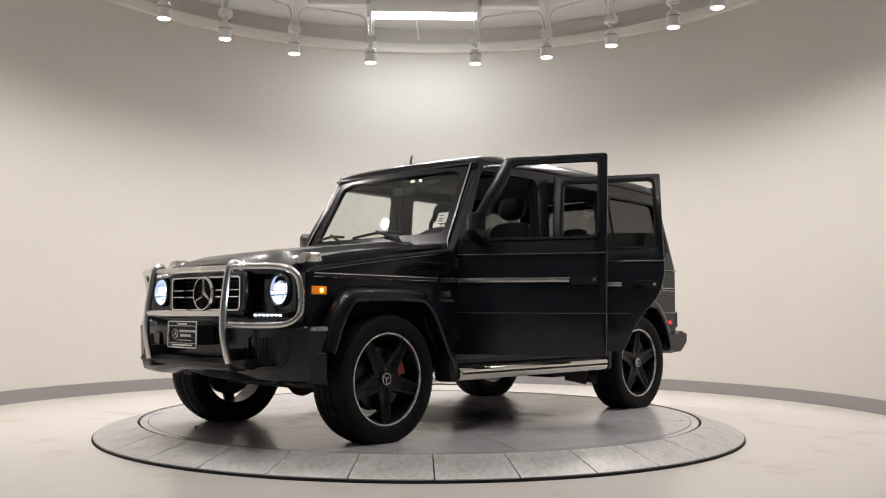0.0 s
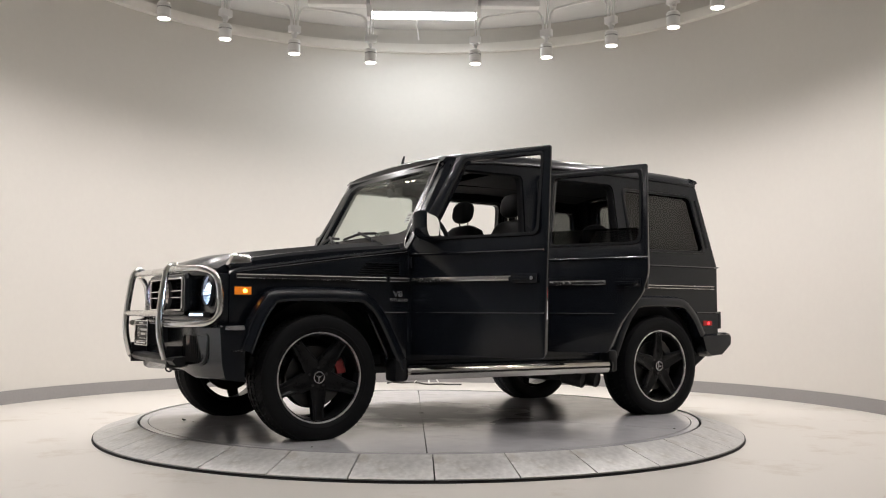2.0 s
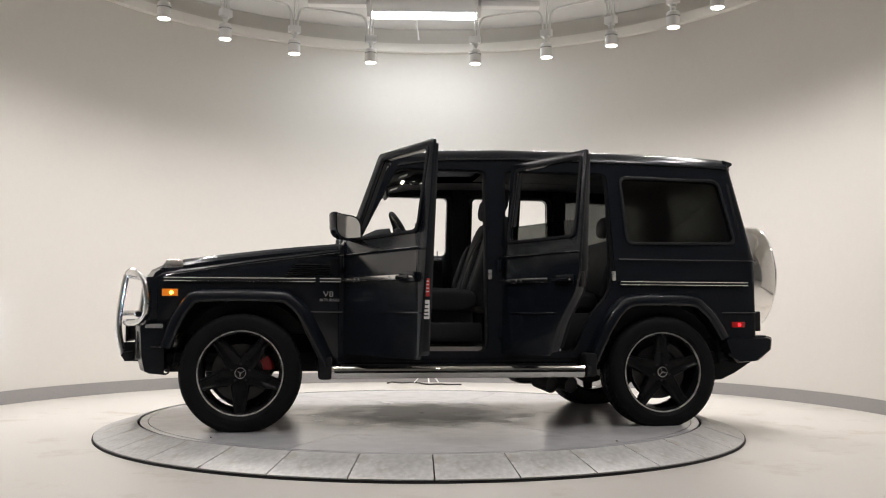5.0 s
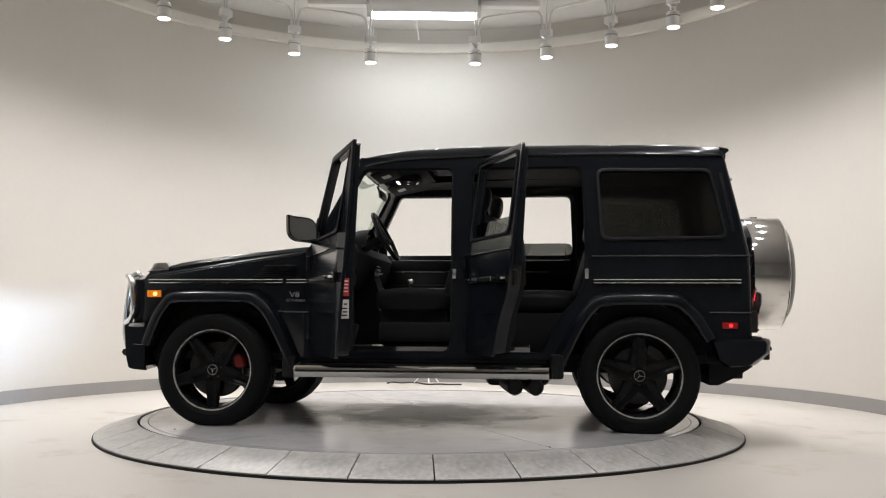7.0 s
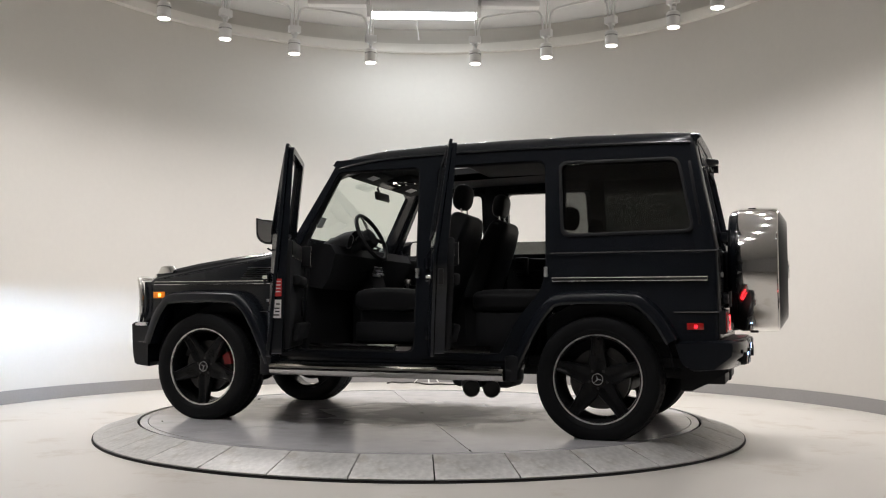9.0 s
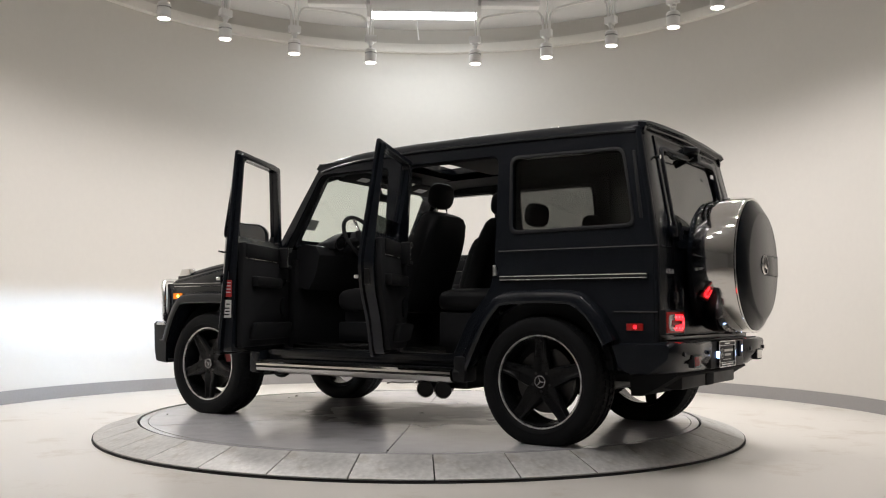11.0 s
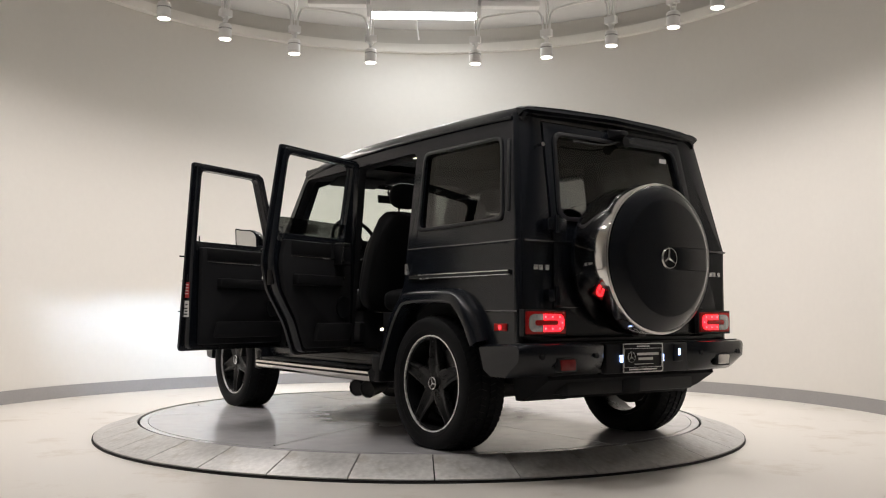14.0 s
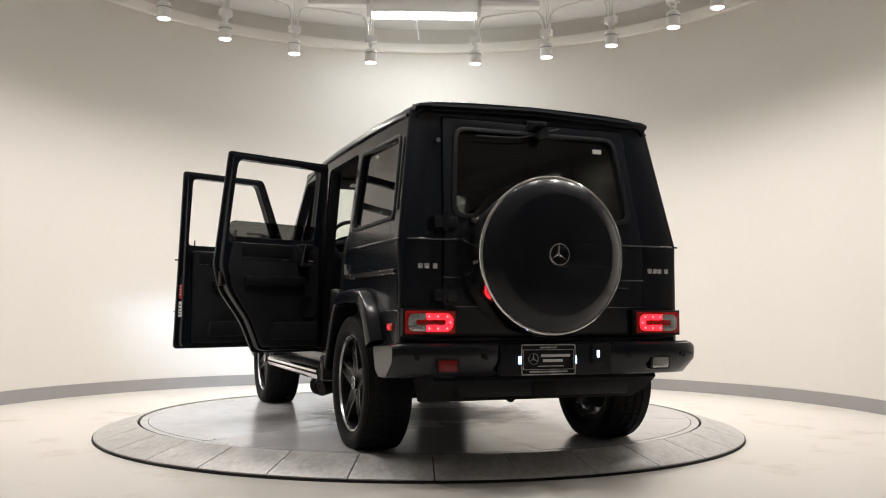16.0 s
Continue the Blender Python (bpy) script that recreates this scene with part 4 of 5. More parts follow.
# bumpers
def front_bumper():
    rows = []
    for y in (-0.885, -0.86, -0.70, -0.55, -0.3, 0, 0.3, 0.55, 0.70, 0.86, 0.885):
        k = abs(y)
        x1 = 2.135 if k < 0.6 else 2.135 - (k - 0.6) * 0.30
        xb = 1.90 if k > 0.6 else 1.98
        low = 0.375 if k > 0.5 else 0.41
        rows.append([(xb, y, 0.685), (x1 - 0.03, y, 0.69), (x1, y, 0.672), (x1 - 0.004, y, 0.62), (x1 - 0.012, y, 0.50), (x1 - 0.018, y, 0.45), (x1 - 0.035, y, low + 0.012), (x1 - 0.06, y, low), (x1 - 0.16, y, low - 0.01), (xb, y, low + 0.02)])
    return loft(rows, closed=True)


part("front_bumper", front_bumper(), M_PAINT, car, angle=28)


def rear_bumper():
    rows = []
    for y in (-0.892, -0.884, -0.86, -0.80, -0.6, -0.37, -0.335, 0, 0.335, 0.37, 0.6, 0.80, 0.86, 0.884, 0.892):
        k = abs(y)
        x1 = -2.285 + max(0, k - 0.6) * 0.10 + max(0, k - 0.80) ** 2 * 4.5 + (0.03 if k < 0.35 else 0)
        s = 0.012 if k > 0.88 else 0
        up = 0.05 * max(0, (k - 0.45) / 0.44)
        rows.append([(-1.89, y, 0.60 - s), (x1 + 0.03, y, 0.612 - s), (x1 + 0.008, y, 0.606 - s), (x1, y, 0.59 - s), (x1 + 0.006, y, 0.52), (x1 + 0.04 + up, y, 0.455), (x1 + 0.06 + up, y, 0.440), (-1.99, y, 0.425 + s), (-1.93, y, 0.47)])
    return loft(rows, closed=True)


part("rear_bumper", rear_bumper(), M_PAINT, car, angle=42)
part("under_tray", loft([[(-1.90, y * 1.02, 0.45), (-2.17, y, 0.44), (-2.18, y, 0.42), (-2.06, y, 0.345), (-1.96, y * 0.98, 0.295), (-1.90, y * 0.98, 0.295)] for y in (-0.66, -0.60, 0.60, 0.66)], closed=True), M_INNER, car)

# spare wheel cover on the tailgate
spare = empty("spare_wheel_cover", pose(-2.14, 0.13, 1.056), car)
spare["label"] = "steel-banded spare wheel cover with a black face"
part("inner_ring", revolve([(0.30, -0.03), (0.36, -0.035), (0.385, -0.055), (0.392, -0.085), (0.37, -0.085)], 96, "x", closed=True), M_PAINT, spare)
part("band", revolve([(0.375, -0.085), (0.394, -0.087), (0.400, -0.10), (0.400, -0.315), (0.398, -0.322), (0.390, -0.324), (0.38, -0.318), (0.37, -0.085)], 96, "x", closed=True), M_BAND, spare, "polished steel band")
face = part("face", revolve([(0.0, -0.386), (0.302, -0.386), (0.312, -0.383), (0.377, -0.342), (0.384, -0.334), (0.386, -0.31), (0.375, -0.12), (0.0, -0.11)], 96, "x"), M_PAINT, spare, "satin black cover face", angle=25)
part("face_hatch", box(-0.3885, -0.380, -0.298, 0.0, -0.058, 0.058, 0.0015), M_PAINT, face, "small hatch beside the emblem")
part("hatch_joint", join(box(-0.3868, -0.380, -0.301, 0.0, 0.058, 0.061, 0), box(-0.3868, -0.380, -0.301, 0.0, -0.061, -0.058, 0), box(-0.3868, -0.380, -0.301, -0.298, -0.058, 0.058, 0)), M_GAP, face)
part("band_lip", revolve([(0.386, -0.318), (0.396, -0.322), (0.399, -0.329), (0.394, -0.334), (0.386, -0.332)], 96, "x", closed=True), M_BAND, spare, "rolled bright lip of the band")
for dz, dy in ((0.40, 0.0), (-0.40, 0.0)):
    part("band_clip", box(-0.20, -0.15, dy - 0.03, dy + 0.03, dz - 0.010, dz + 0.006, 0.004), M_PLAST, spare)
part("emblem", star(0.058, "-x", -0.3885, True, 0.007), M_CHROME, spare, "bright ring emblem")
part("carrier", box(-0.12, 0.02, -0.12, 0.12, -0.12, 0.12, 0.02), M_PLAST, spare)

# running boards
def board_row(x, cut_in=0.0):
    y = 0.945 - cut_in
    return [(x, 0.80, 0.412), (x, y - 0.03, 0.419), (x, y - 0.008, 0.415), (x, y + 0.003, 0.402), (x, y + 0.004, 0.388), (x, y - 0.006, 0.384), (x, y - 0.006, 0.378), (x, y + 0.002, 0.374), (x, y - 0.004, 0.352), (x, y - 0.02, 0.338), (x, 0.80, 0.345)]


both("running_board", lambda: loft([board_row(x, c) for x, c in ((0.845, 0.012), (0.83, 0.0), (-0.845, 0.0), (-0.86, 0.03))], closed=True), M_STEP, "running board of polished steel tube")
both("step_tread", lambda: join(box(-0.80, 0.78, 0.815, 0.925, 0.416, 0.4225, 0.002), *[box(-0.80, 0.78, 0.83 + 0.028 * i, 0.84 + 0.028 * i, 0.4225, 0.4255, 0) for i in range(4)]), M_PLAST, "ribbed black rubber tread")
both("step_groove", lambda: box(-0.842, 0.826, 0.932, 0.9425, 0.3785, 0.3845, 0), M_GAP, "dark groove along the board")
both("board_end_cap", lambda: soften(loft([[(x, 0.79, 0.43), (x, 0.925 + d, 0.43), (x, 0.945 + d, 0.40), (x, 0.935 + d, 0.345), (x, 0.79, 0.335)] for x, d in ((-0.862, 0.0), (-0.90, -0.01))], closed=True), 0.008), M_PLAST)

THETA = [(0.0, 225.93), (0.5, 222.28), (1.0, 218.54), (1.5, 214.74), (2.0, 210.91), (2.5, 207.03), (3.0, 203.13), (3.5, 199.22), (4.0, 195.31), (5.0, 187.52), (6.0, 179.87), (6.5, 176.11), (7.0, 172.39), (7.5, 168.73),
         (8.0, 165.13), (8.5, 161.58), (9.0, 158.08), (10.0, 151.2), (11.0, 144.44), (11.5, 141.08), (12.0, 137.72), (12.5, 134.36), (13.0, 130.96), (13.5, 127.54), (14.0, 124.08), (14.5, 120.59), (15.0, 117.04), (15.5, 113.46), (16.0, 109.83)]
OFFSET = (-0.122, 0.107)

# ---- front of the vehicle ----
part("nose_panel", plate([(-0.775, 0.665), (-0.775, 0.99), (0.775, 0.99), (0.775, 0.665)], [rounded([(-0.37, 0.765), (-0.37, 0.985), (0.37, 0.985), (0.37, 0.765)], 0.03)] + [[(k * 0.632 + 0.092 * math.cos(math.pi * i / 14), 0.893 + 0.092 * math.sin(math.pi * i / 14)) for i in range(28)] for k in (1, -1)], 1.96, 2.035, 0.008, "x"), M_PAINT, car)
grille = part("grille", plate(rounded([(-0.405, 0.745), (-0.405, 1.0), (0.405, 1.0), (0.405, 0.745)], 0.04), [rounded([(-0.365, 0.775), (-0.365, 0.975), (0.365, 0.975), (0.365, 0.775)], 0.03)], 1.99, 2.115, 0.008, "x"), M_PAINT, car)
part("grille_trim", plate(rounded([(-0.368, 0.772), (-0.368, 0.978), (0.368, 0.978), (0.368, 0.772)], 0.03), [rounded([(-0.358, 0.782), (-0.358, 0.968), (0.358, 0.968), (0.358, 0.782)], 0.025)], 2.10, 2.124, 0.002, "x"), M_CHROME, grille, "thin bright grille surround")
part("grille_mesh", box(1.985, 2.03, -0.37, 0.37, 0.77, 0.98, 0), M_INNER, grille)
for z in (0.895, 0.855):
    for y0, y1 in ((-0.35, -0.11), (0.11, 0.35)):
        part("louvre", loft([[(2.09, y, z - 0.005), (2.122, y, z - 0.0025), (2.122, y, z + 0.0025), (2.09, y, z + 0.005)] for y in (y0, y1)], closed=True), M_CHROME, grille, "bright grille louvre")
for z in (0.80, 0.825, 0.85, 0.90, 0.925, 0.95):
    part("louvre", box(2.045, 2.06, -0.36, 0.36, z - 0.003, z + 0.003, 0), M_GAP, grille)
part("emblem_backing", revolve([(0.0, 2.10), (0.09, 2.10), (0.095, 2.07)], 40, "x"), M_INNER, grille).location = (0, 0, 0.875)
part("emblem", star(0.104, "x", 2.128, True, 0.012, 0.105), M_CHROME, grille, "large bright ring emblem").location = (0, 0, 0.875)


def headlight(k):
    h = empty("headlight", pose(2.035, k * 0.632, 0.893), car)
    h["label"] = "round headlight, lit"
    part("housing", revolve([(0.090, -0.07), (0.093, 0.012), (0.088, 0.020), (0.082, 0.012), (0.080, -0.07)], 48, "x", closed=True), M_PLAST, h)
    part("reflector", revolve([(0.081, 0.006), (0.077, -0.02), (0.062, -0.06), (0.04, -0.078), (0.0, -0.08)], 48, "x", caps=False), M_REFLECT, h, "bright reflector bowl")
    part("projector_lamp", box(-0.066, -0.06, -0.024, 0.024, -0.013, -0.002, 0.002), M_XENON, h, "glowing white lamp")
    part("cutoff_shield", loft([[(x, -0.05, z), (x, 0.05, z), (x, 0.05, z + 0.004), (x, -0.05, z + 0.004)] for x, z in ((-0.068, 0.001), (0.024, -0.007))], closed=True), M_PLAST, h)
    # added slat, no known lamp part: blocks the lower edge of the beam
    part("lower_shield", loft([[(x, -0.065, z), (x, 0.065, z), (x, 0.065, z + 0.003), (x, -0.065, z + 0.003)] for x, z in ((-0.02, -0.0235), (0.014, -0.034))], closed=True), M_PLAST, h)
    part("bulb", revolve([(0.0, 0.0), (0.028, 0.0), (0.024, 0.016), (0.013, 0.027), (0.0, 0.030)], 28, "z"), M_BULB, h, "glowing white bulb").location = (-0.02, 0, 0.003)
    part("projector_ring", revolve([(0.050, -0.03), (0.052, 0.0), (0.046, 0.004), (0.045, -0.03)], 40, "x", closed=True), M_REFLECT, h)
    g = part("lens", revolve([(0.0, 0.04), (0.04, 0.037), (0.07, 0.027), (0.082, 0.014)], 48, "x", caps=False), M_LIGHTGLASS, h, "clear domed headlight glass")
    g.visible_shadow = False
    bar = part("daytime_light", box(0.03, 0.07, -0.135 - k * 0.02, 0.135 - k * 0.02, -0.162, -0.127, 0.006), M_PLAST, h, "bar of small white daytime lights")
    part("light_strip", box(0.066, 0.0715, -0.128 - k * 0.02, 0.128 - k * 0.02, -0.149, -0.140, 0.001), M_PLAST, bar)
    for i in range(7):
        y = -0.114 - k * 0.02 + i * 0.038
        part("led", box(0.067, 0.074, y - 0.012, y + 0.012, -0.150, -0.139, 0.003), M_DRL, bar)
    return h


headlight(1)
headlight(-1)

# brush guard of polished tube
guard = empty("brush_guard", pose(0.025, 0, 0), car)
guard["label"] = "polished steel brush guard"
for k in (1, -1):
    line = smooth_path([(2.125, k * 0.405, 1.015), (2.16, k * 0.405, 1.046), (2.20, k * 0.407, 1.015), (2.222, k * 0.41, 0.90), (2.240, k * 0.415, 0.75), (2.238, k * 0.42, 0.62), (2.205, k * 0.43, 0.48)], 5)
    part("upright", pipe([tuple(p) for p in line], 0.021, 12, up=(0, 1, 0)), M_BRUSHED, guard)
    loop = smooth_path([(2.185, k * 0.41, 1.018), (2.15, k * 0.58, 1.02), (2.085, k * 0.73, 1.015), (2.035, k * 0.79, 0.985), (2.01, k * 0.808, 0.92), (2.0, k * 0.81, 0.80), (2.015, k * 0.795, 0.735), (2.06, k * 0.745, 0.70), (2.14, k * 0.62, 0.69), (2.20, k * 0.415, 0.692)], 5)
    part("side_loop", pipe(loop, 0.0195, 12), M_BRUSHED, guard)
    part("bracket", box(2.10, 2.20, k * 0.43 - 0.012, k * 0.43 + 0.012, 0.43, 0.56, 0.004), M_PLAST, guard)
part("top_bar", pipe([(2.185, -0.41, 1.012), (2.195, 0, 1.014), (2.185, 0.41, 1.012)], 0.020, 12), M_BRUSHED, guard)
part("middle_bar", pipe([(2.235, -0.415, 0.755), (2.242, 0, 0.755), (2.235, 0.415, 0.755)], 0.019, 12), M_BRUSHED, guard)
part("lower_bar", loft([[(2.12, y, 0.50), (2.20 - abs(y) * 0.03, y, 0.495), (2.215 - abs(y) * 0.03, y, 0.475), (2.195 - abs(y) * 0.03, y, 0.45), (2.12, y, 0.44)] for y in (-0.56, -0.45, 0, 0.45, 0.56)], closed=True), M_PLAST, guard, "dark lower crossbar")


def registration(x, y, z, facing):
    """A dealer plate in a bright frame; its writing is drawn as bars."""
    k = 1 if facing > 0 else -1
    r = empty("licence_plate", pose(x, y, z, 0, 0, 0 if k > 0 else 180), car)
    r["label"] = "dark dealer plate in a bright frame"
    part("plate", box(-0.008, 0.0, -0.15, 0.15, -0.072, 0.072, 0.002), M_PLAST, r)
    part("frame", plate(rounded([(-0.158, -0.079), (-0.158, 0.079), (0.158, 0.079), (0.158, -0.079)], 0.012), [[(-0.145, -0.050), (-0.145, 0.050), (0.145, 0.050), (0.145, -0.050)]], -0.003, 0.006, 0.002, "x"), M_PLAST, r)
    part("frame_edge", join(plate(rounded([(-0.158, -0.079), (-0.158, 0.079), (0.158, 0.079), (0.158, -0.079)], 0.012), [rounded([(-0.152, -0.073), (-0.152, 0.073), (0.152, 0.073), (0.152, -0.073)], 0.01)], 0.006, 0.009, 0, "x"),
                             plate([(-0.147, -0.052), (-0.147, 0.052), (0.147, 0.052), (0.147, -0.052)], [[(-0.144, -0.049), (-0.144, 0.049), (0.144, 0.049), (0.144, -0.049)]], 0.006, 0.008, 0, "x")), M_ALU, r, "bright edge lines")
    # local +y is to the left of one who looks at the plate from its front, after the turn
    part("emblem", moved(star(0.030, "x", 0.001, True, 0.003), pose(0, -0.085, 0.004)), M_ALU, r)
    for (y0, y1, zc, h) in ((-0.040, 0.130, 0.020, 0.014), (-0.030, 0.085, -0.006, 0.014), (-0.06, 0.09, -0.034, 0.004)):
        part("lettering_bar", box(0.0, 0.0015, y0, y1, zc - h / 2, zc + h / 2, 0), M_WHITEPAPER, r)
    for (y0, y1, zc, h) in ((-0.05, 0.05, 0.062, 0.008), (-0.11, 0.11, -0.062, 0.008)):
        part("lettering_bar", box(0.006, 0.0075, y0, y1, zc - h / 2, zc + h / 2, 0), M_ALU, r)
    return r


registration(2.262, 0.0, 0.632, 1)
part("plate_bracket", box(2.12, 2.256, -0.12, 0.12, 0.57, 0.69, 0.004), M_PLAST, car)

# bumper details
def sweep(x, y, z):
    return (x - max(0, abs(y) - 0.6) * 0.33, y, z)


both("bumper_intake", lambda: warp(plate(rounded([(0.47, 0.455), (0.47, 0.64), (0.78, 0.64), (0.76, 0.50), (0.72, 0.455)], 0.03), [rounded([(0.485, 0.47), (0.485, 0.625), (0.765, 0.625), (0.745, 0.505), (0.71, 0.47)], 0.03)], 2.05, 2.142, 0.004, "x"), sweep), M_PAINT, "dark intake surround")
both("intake_mesh", lambda: warp(join(*[box(2.08, 2.128, 0.49 + i * 0.02, 0.495 + i * 0.02, 0.47, 0.625, 0) for i in range(14)], *[box(2.08, 2.126, 0.486, 0.75, 0.478 + i * 0.02, 0.482 + i * 0.02, 0) for i in range(8)]), sweep), M_GAP, "dark intake mesh")
both("bumper_strip", lambda: loft([[(x, y, 0.688), (x, y + 0.016, 0.684), (x, y + 0.018, 0.664), (x, y, 0.66)] for x, y in ((1.91, 0.882), (1.99, 0.878), (2.04, 0.86))], closed=True), M_ALU, "bright strip on the bumper corner")
both("bumper_lower_strip", lambda: loft([[(x, y, 0.548), (x, y + 0.012, 0.546), (x, y, 0.538)] for x, y in ((1.905, 0.884), (1.98, 0.882))], closed=True), M_BRUSHED)
part("skid_plate", loft([[(2.10, y, 0.45), (2.07, y, 0.41), (1.75, y, 0.33), (1.75, y, 0.36)] for y in (-0.45, 0.45)], closed=True), M_PLAST, car)
both("tow_eye", lambda: pipe([(1.94 + 0.025 * math.cos(a), 0.52, 0.375 + 0.028 * math.sin(a)) for a in [2 * math.pi * i / 16 for i in range(16)]], 0.006, 8, closed=True, up=(0, 1, 0)), M_PLAST)

# indicators on the wings, markers, mouldings, louvres
def indicator():
    return loft([[(x, 0.70 - w, z0), (x + dx, 0.70 - w * 0.7, z1), (x + dx, 0.70 + w * 0.7, z1), (x, 0.70 + w, z0)] for x, w, z0, z1, dx in ((1.955, 0.036, 1.047, 1.062, -0.01), (1.92, 0.045, 1.050, 1.107, 0.0), (1.83, 0.041, 1.057, 1.112, 0.0), (1.81, 0.035, 1.059, 1.08, 0.0))], closed=True)


both("indicator_base", lambda: box(1.81, 1.95, 0.655, 0.745, 1.0, 1.056, 0.012), M_PAINT)
both("indicator_lamp", lambda: soften(indicator(), 0.004), M_CHROME, "bright wedge indicator on the wing")


def wing_y(x):
    return SIDE - max(0, x - 0.8) * 0.045


for k in (1, -1):
    y = k * wing_y(1.885)
    lens = part("side_marker", box(1.835, 1.935, y - 0.006, y + 0.012, 0.867, 0.914, 0.004), M_AMBER, car, "amber side marker, lit")
    part("marker_bulb", revolve([(0.0, 0.0), (0.012, 0.0), (0.012, 0.0035), (0.0, 0.0045)], 20, "y"), M_AMBERGLOW, lens).matrix_local = pose(1.875, y + k * 0.0125, 0.89, 0, 0, 0 if k > 0 else 180)
    y = k * (SIDE - 0.006)
    lens = part("side_marker", box(-2.053, -1.955, y - 0.006, y + 0.014, 0.672, 0.712, 0.004), M_REDLENS, car, "red side marker, lit")
    part("marker_bulb", revolve([(0.0, 0.0), (0.011, 0.0), (0.011, 0.0035), (0.0, 0.0045)], 20, "y"), M_REDGLOW, lens).matrix_local = pose(-2.008, y + k * 0.0145, 0.692, 0, 0, 0 if k > 0 else 180)


def moulding(x0, x1, z0, z1):
    return loft([[(x, wing_y(x) - 0.002, z0), (x, wing_y(x) + 0.012, z0 + 0.003), (x, wing_y(x) + 0.014, z1 - 0.003), (x, wing_y(x) - 0.002, z1)] for x in (x0, (x0 + x1) / 2, x1)], closed=True)


for nm, x0, x1 in (("wing_moulding", 0.955, 1.925), ("badge_moulding", 0.79, 0.927), ("quarter_moulding", -2.078, -1.138)):
    both(nm, lambda: moulding(x0, x1, 0.982, 0.993), M_BRUSHED, "bright steel side moulding")
    both(nm, lambda: moulding(x0, x1, 0.962, 0.972), M_BRUSHED, "bright steel side moulding")
    both("moulding_core", lambda: warp(moulding(x0, x1, 0.966, 0.988), lambda x, y, z: (x, y - 0.004, z)), M_PLAST)
for x0, x1, z in ((0.775, 0.99, 0.768), (-2.14, -1.88, 0.777), (-2.14, -1.13, BELT), (-1.16, -1.13, 0.768), (0.755, 0.80, BELT)):
    both("body_crease", lambda: pipe([(x0, wing_y(x0) + 0.002, z), (x1, wing_y(x1) + 0.002, z)], 0.0055, 10), M_EDGE)
both("wing_crease", lambda: loft([[(x, wing_y(x) - 0.004, z - 0.006), (x, wing_y(x) + 0.004, z), (x, wing_y(x) - 0.004, z + 0.006)] for x, z in ((0.80, 1.16), (1.30, 1.093), (1.92, 1.0))], closed=True), M_EDGE)
for i in range(6):
    z = 1.012 + i * 0.014
    both("wing_louvre", lambda: loft([[(x, wing_y(x) - 0.002, z - 0.004), (x, wing_y(x) + 0.009, z - 0.003), (x, wing_y(x) - 0.002, z + 0.004)] for x in (0.86, 1.15 - i * 0.012)], closed=True), M_PLAST)


def lettering(text, size, m, mat, parent, name="badge_lettering"):
    cu = bpy.data.curves.new(name, "FONT")
    cu.body, cu.size, cu.extrude, cu.align_x, cu.align_y = text, size, 0.003, "CENTER", "CENTER"
    tmp = bpy.data.objects.new("tmp", cu)
    me = bpy.data.meshes.new_from_object(tmp)
    bpy.data.objects.remove(tmp)
    bm = bmesh.new()
    bm.from_mesh(me)
    bpy.data.meshes.remove(me)
    ob = part(name, bm, mat, parent, smooth=False)
    ob.matrix_local = m @ Matrix.Diagonal((1.22, 1, 1, 1))
    return ob


lettering("V8", 0.052, pose(0.870, SIDE + 0.003, 0.884, 90, 0, 180), M_ALU, car)["label"] = "bright V8 badge"
lettering("BITURBO", 0.026, pose(0.862, SIDE + 0.003, 0.846, 90, 0, 180), M_ALU, car)["label"] = "bright badge lettering"
lettering("V8", 0.052, pose(0.870, -SIDE - 0.003, 0.884, 90, 0, 0), M_ALU, car)
lettering("BITURBO", 0.026, pose(0.862, -SIDE - 0.003, 0.846, 90, 0, 0), M_ALU, car)

# mirrors sit on the front doors
TURN = pose(0.555, 0.925, 0) @ pose(0, 0, 0, 0, 0, 8) @ pose(-0.555, -0.957, 0)
for put in (put_fl, put_fr):
    mir = put("door_mirror", moved(loft([[(x, yc + (0.102 * g) * c * abs(c) ** -0.66 + 0.012 * e, 1.308 + (0.082 * g) * e * abs(e) ** -0.66 + 0.030 * c * g) for c, e in [(math.cos(2 * math.pi * (i + 0.5) / 28), math.sin(2 * math.pi * (i + 0.5) / 28)) for i in range(28)]]
                                         for x, yc, g in ((0.640, 0.94, 0.55), (0.625, 0.945, 0.80), (0.60, 0.952, 0.93), (0.56, 0.957, 1.0), (0.520, 0.957, 1.0), (0.512, 0.957, 0.97), (0.516, 0.957, 0.90))], closed=True), TURN), M_PAINT, "black door mirror")
    put("mirror_glass", moved(plate([(0.957 + 0.090 * c * abs(c) ** -0.66 + 0.011 * e, 1.308 + 0.071 * e * abs(e) ** -0.66 + 0.027 * c) for c, e in [(math.cos(2 * math.pi * (i + 0.5) / 28), math.sin(2 * math.pi * (i + 0.5) / 28)) for i in range(28)]], [], 0.511, 0.514, 0, "x"), TURN), M_MIRROR, "mirror glass", mir)
    put("mirror_arm", box(0.53, 0.59, SIDE - 0.03, 0.885, 1.225, 1.265, 0.01), M_PLAST, "", mir)
    put("mirror_triangle", warp(plate([(0.70, 1.24), (0.585, 1.24), (0.625, 1.40)], [], SIDE - 0.02, SIDE + 0.012, 0.004), lean), M_PLAST)

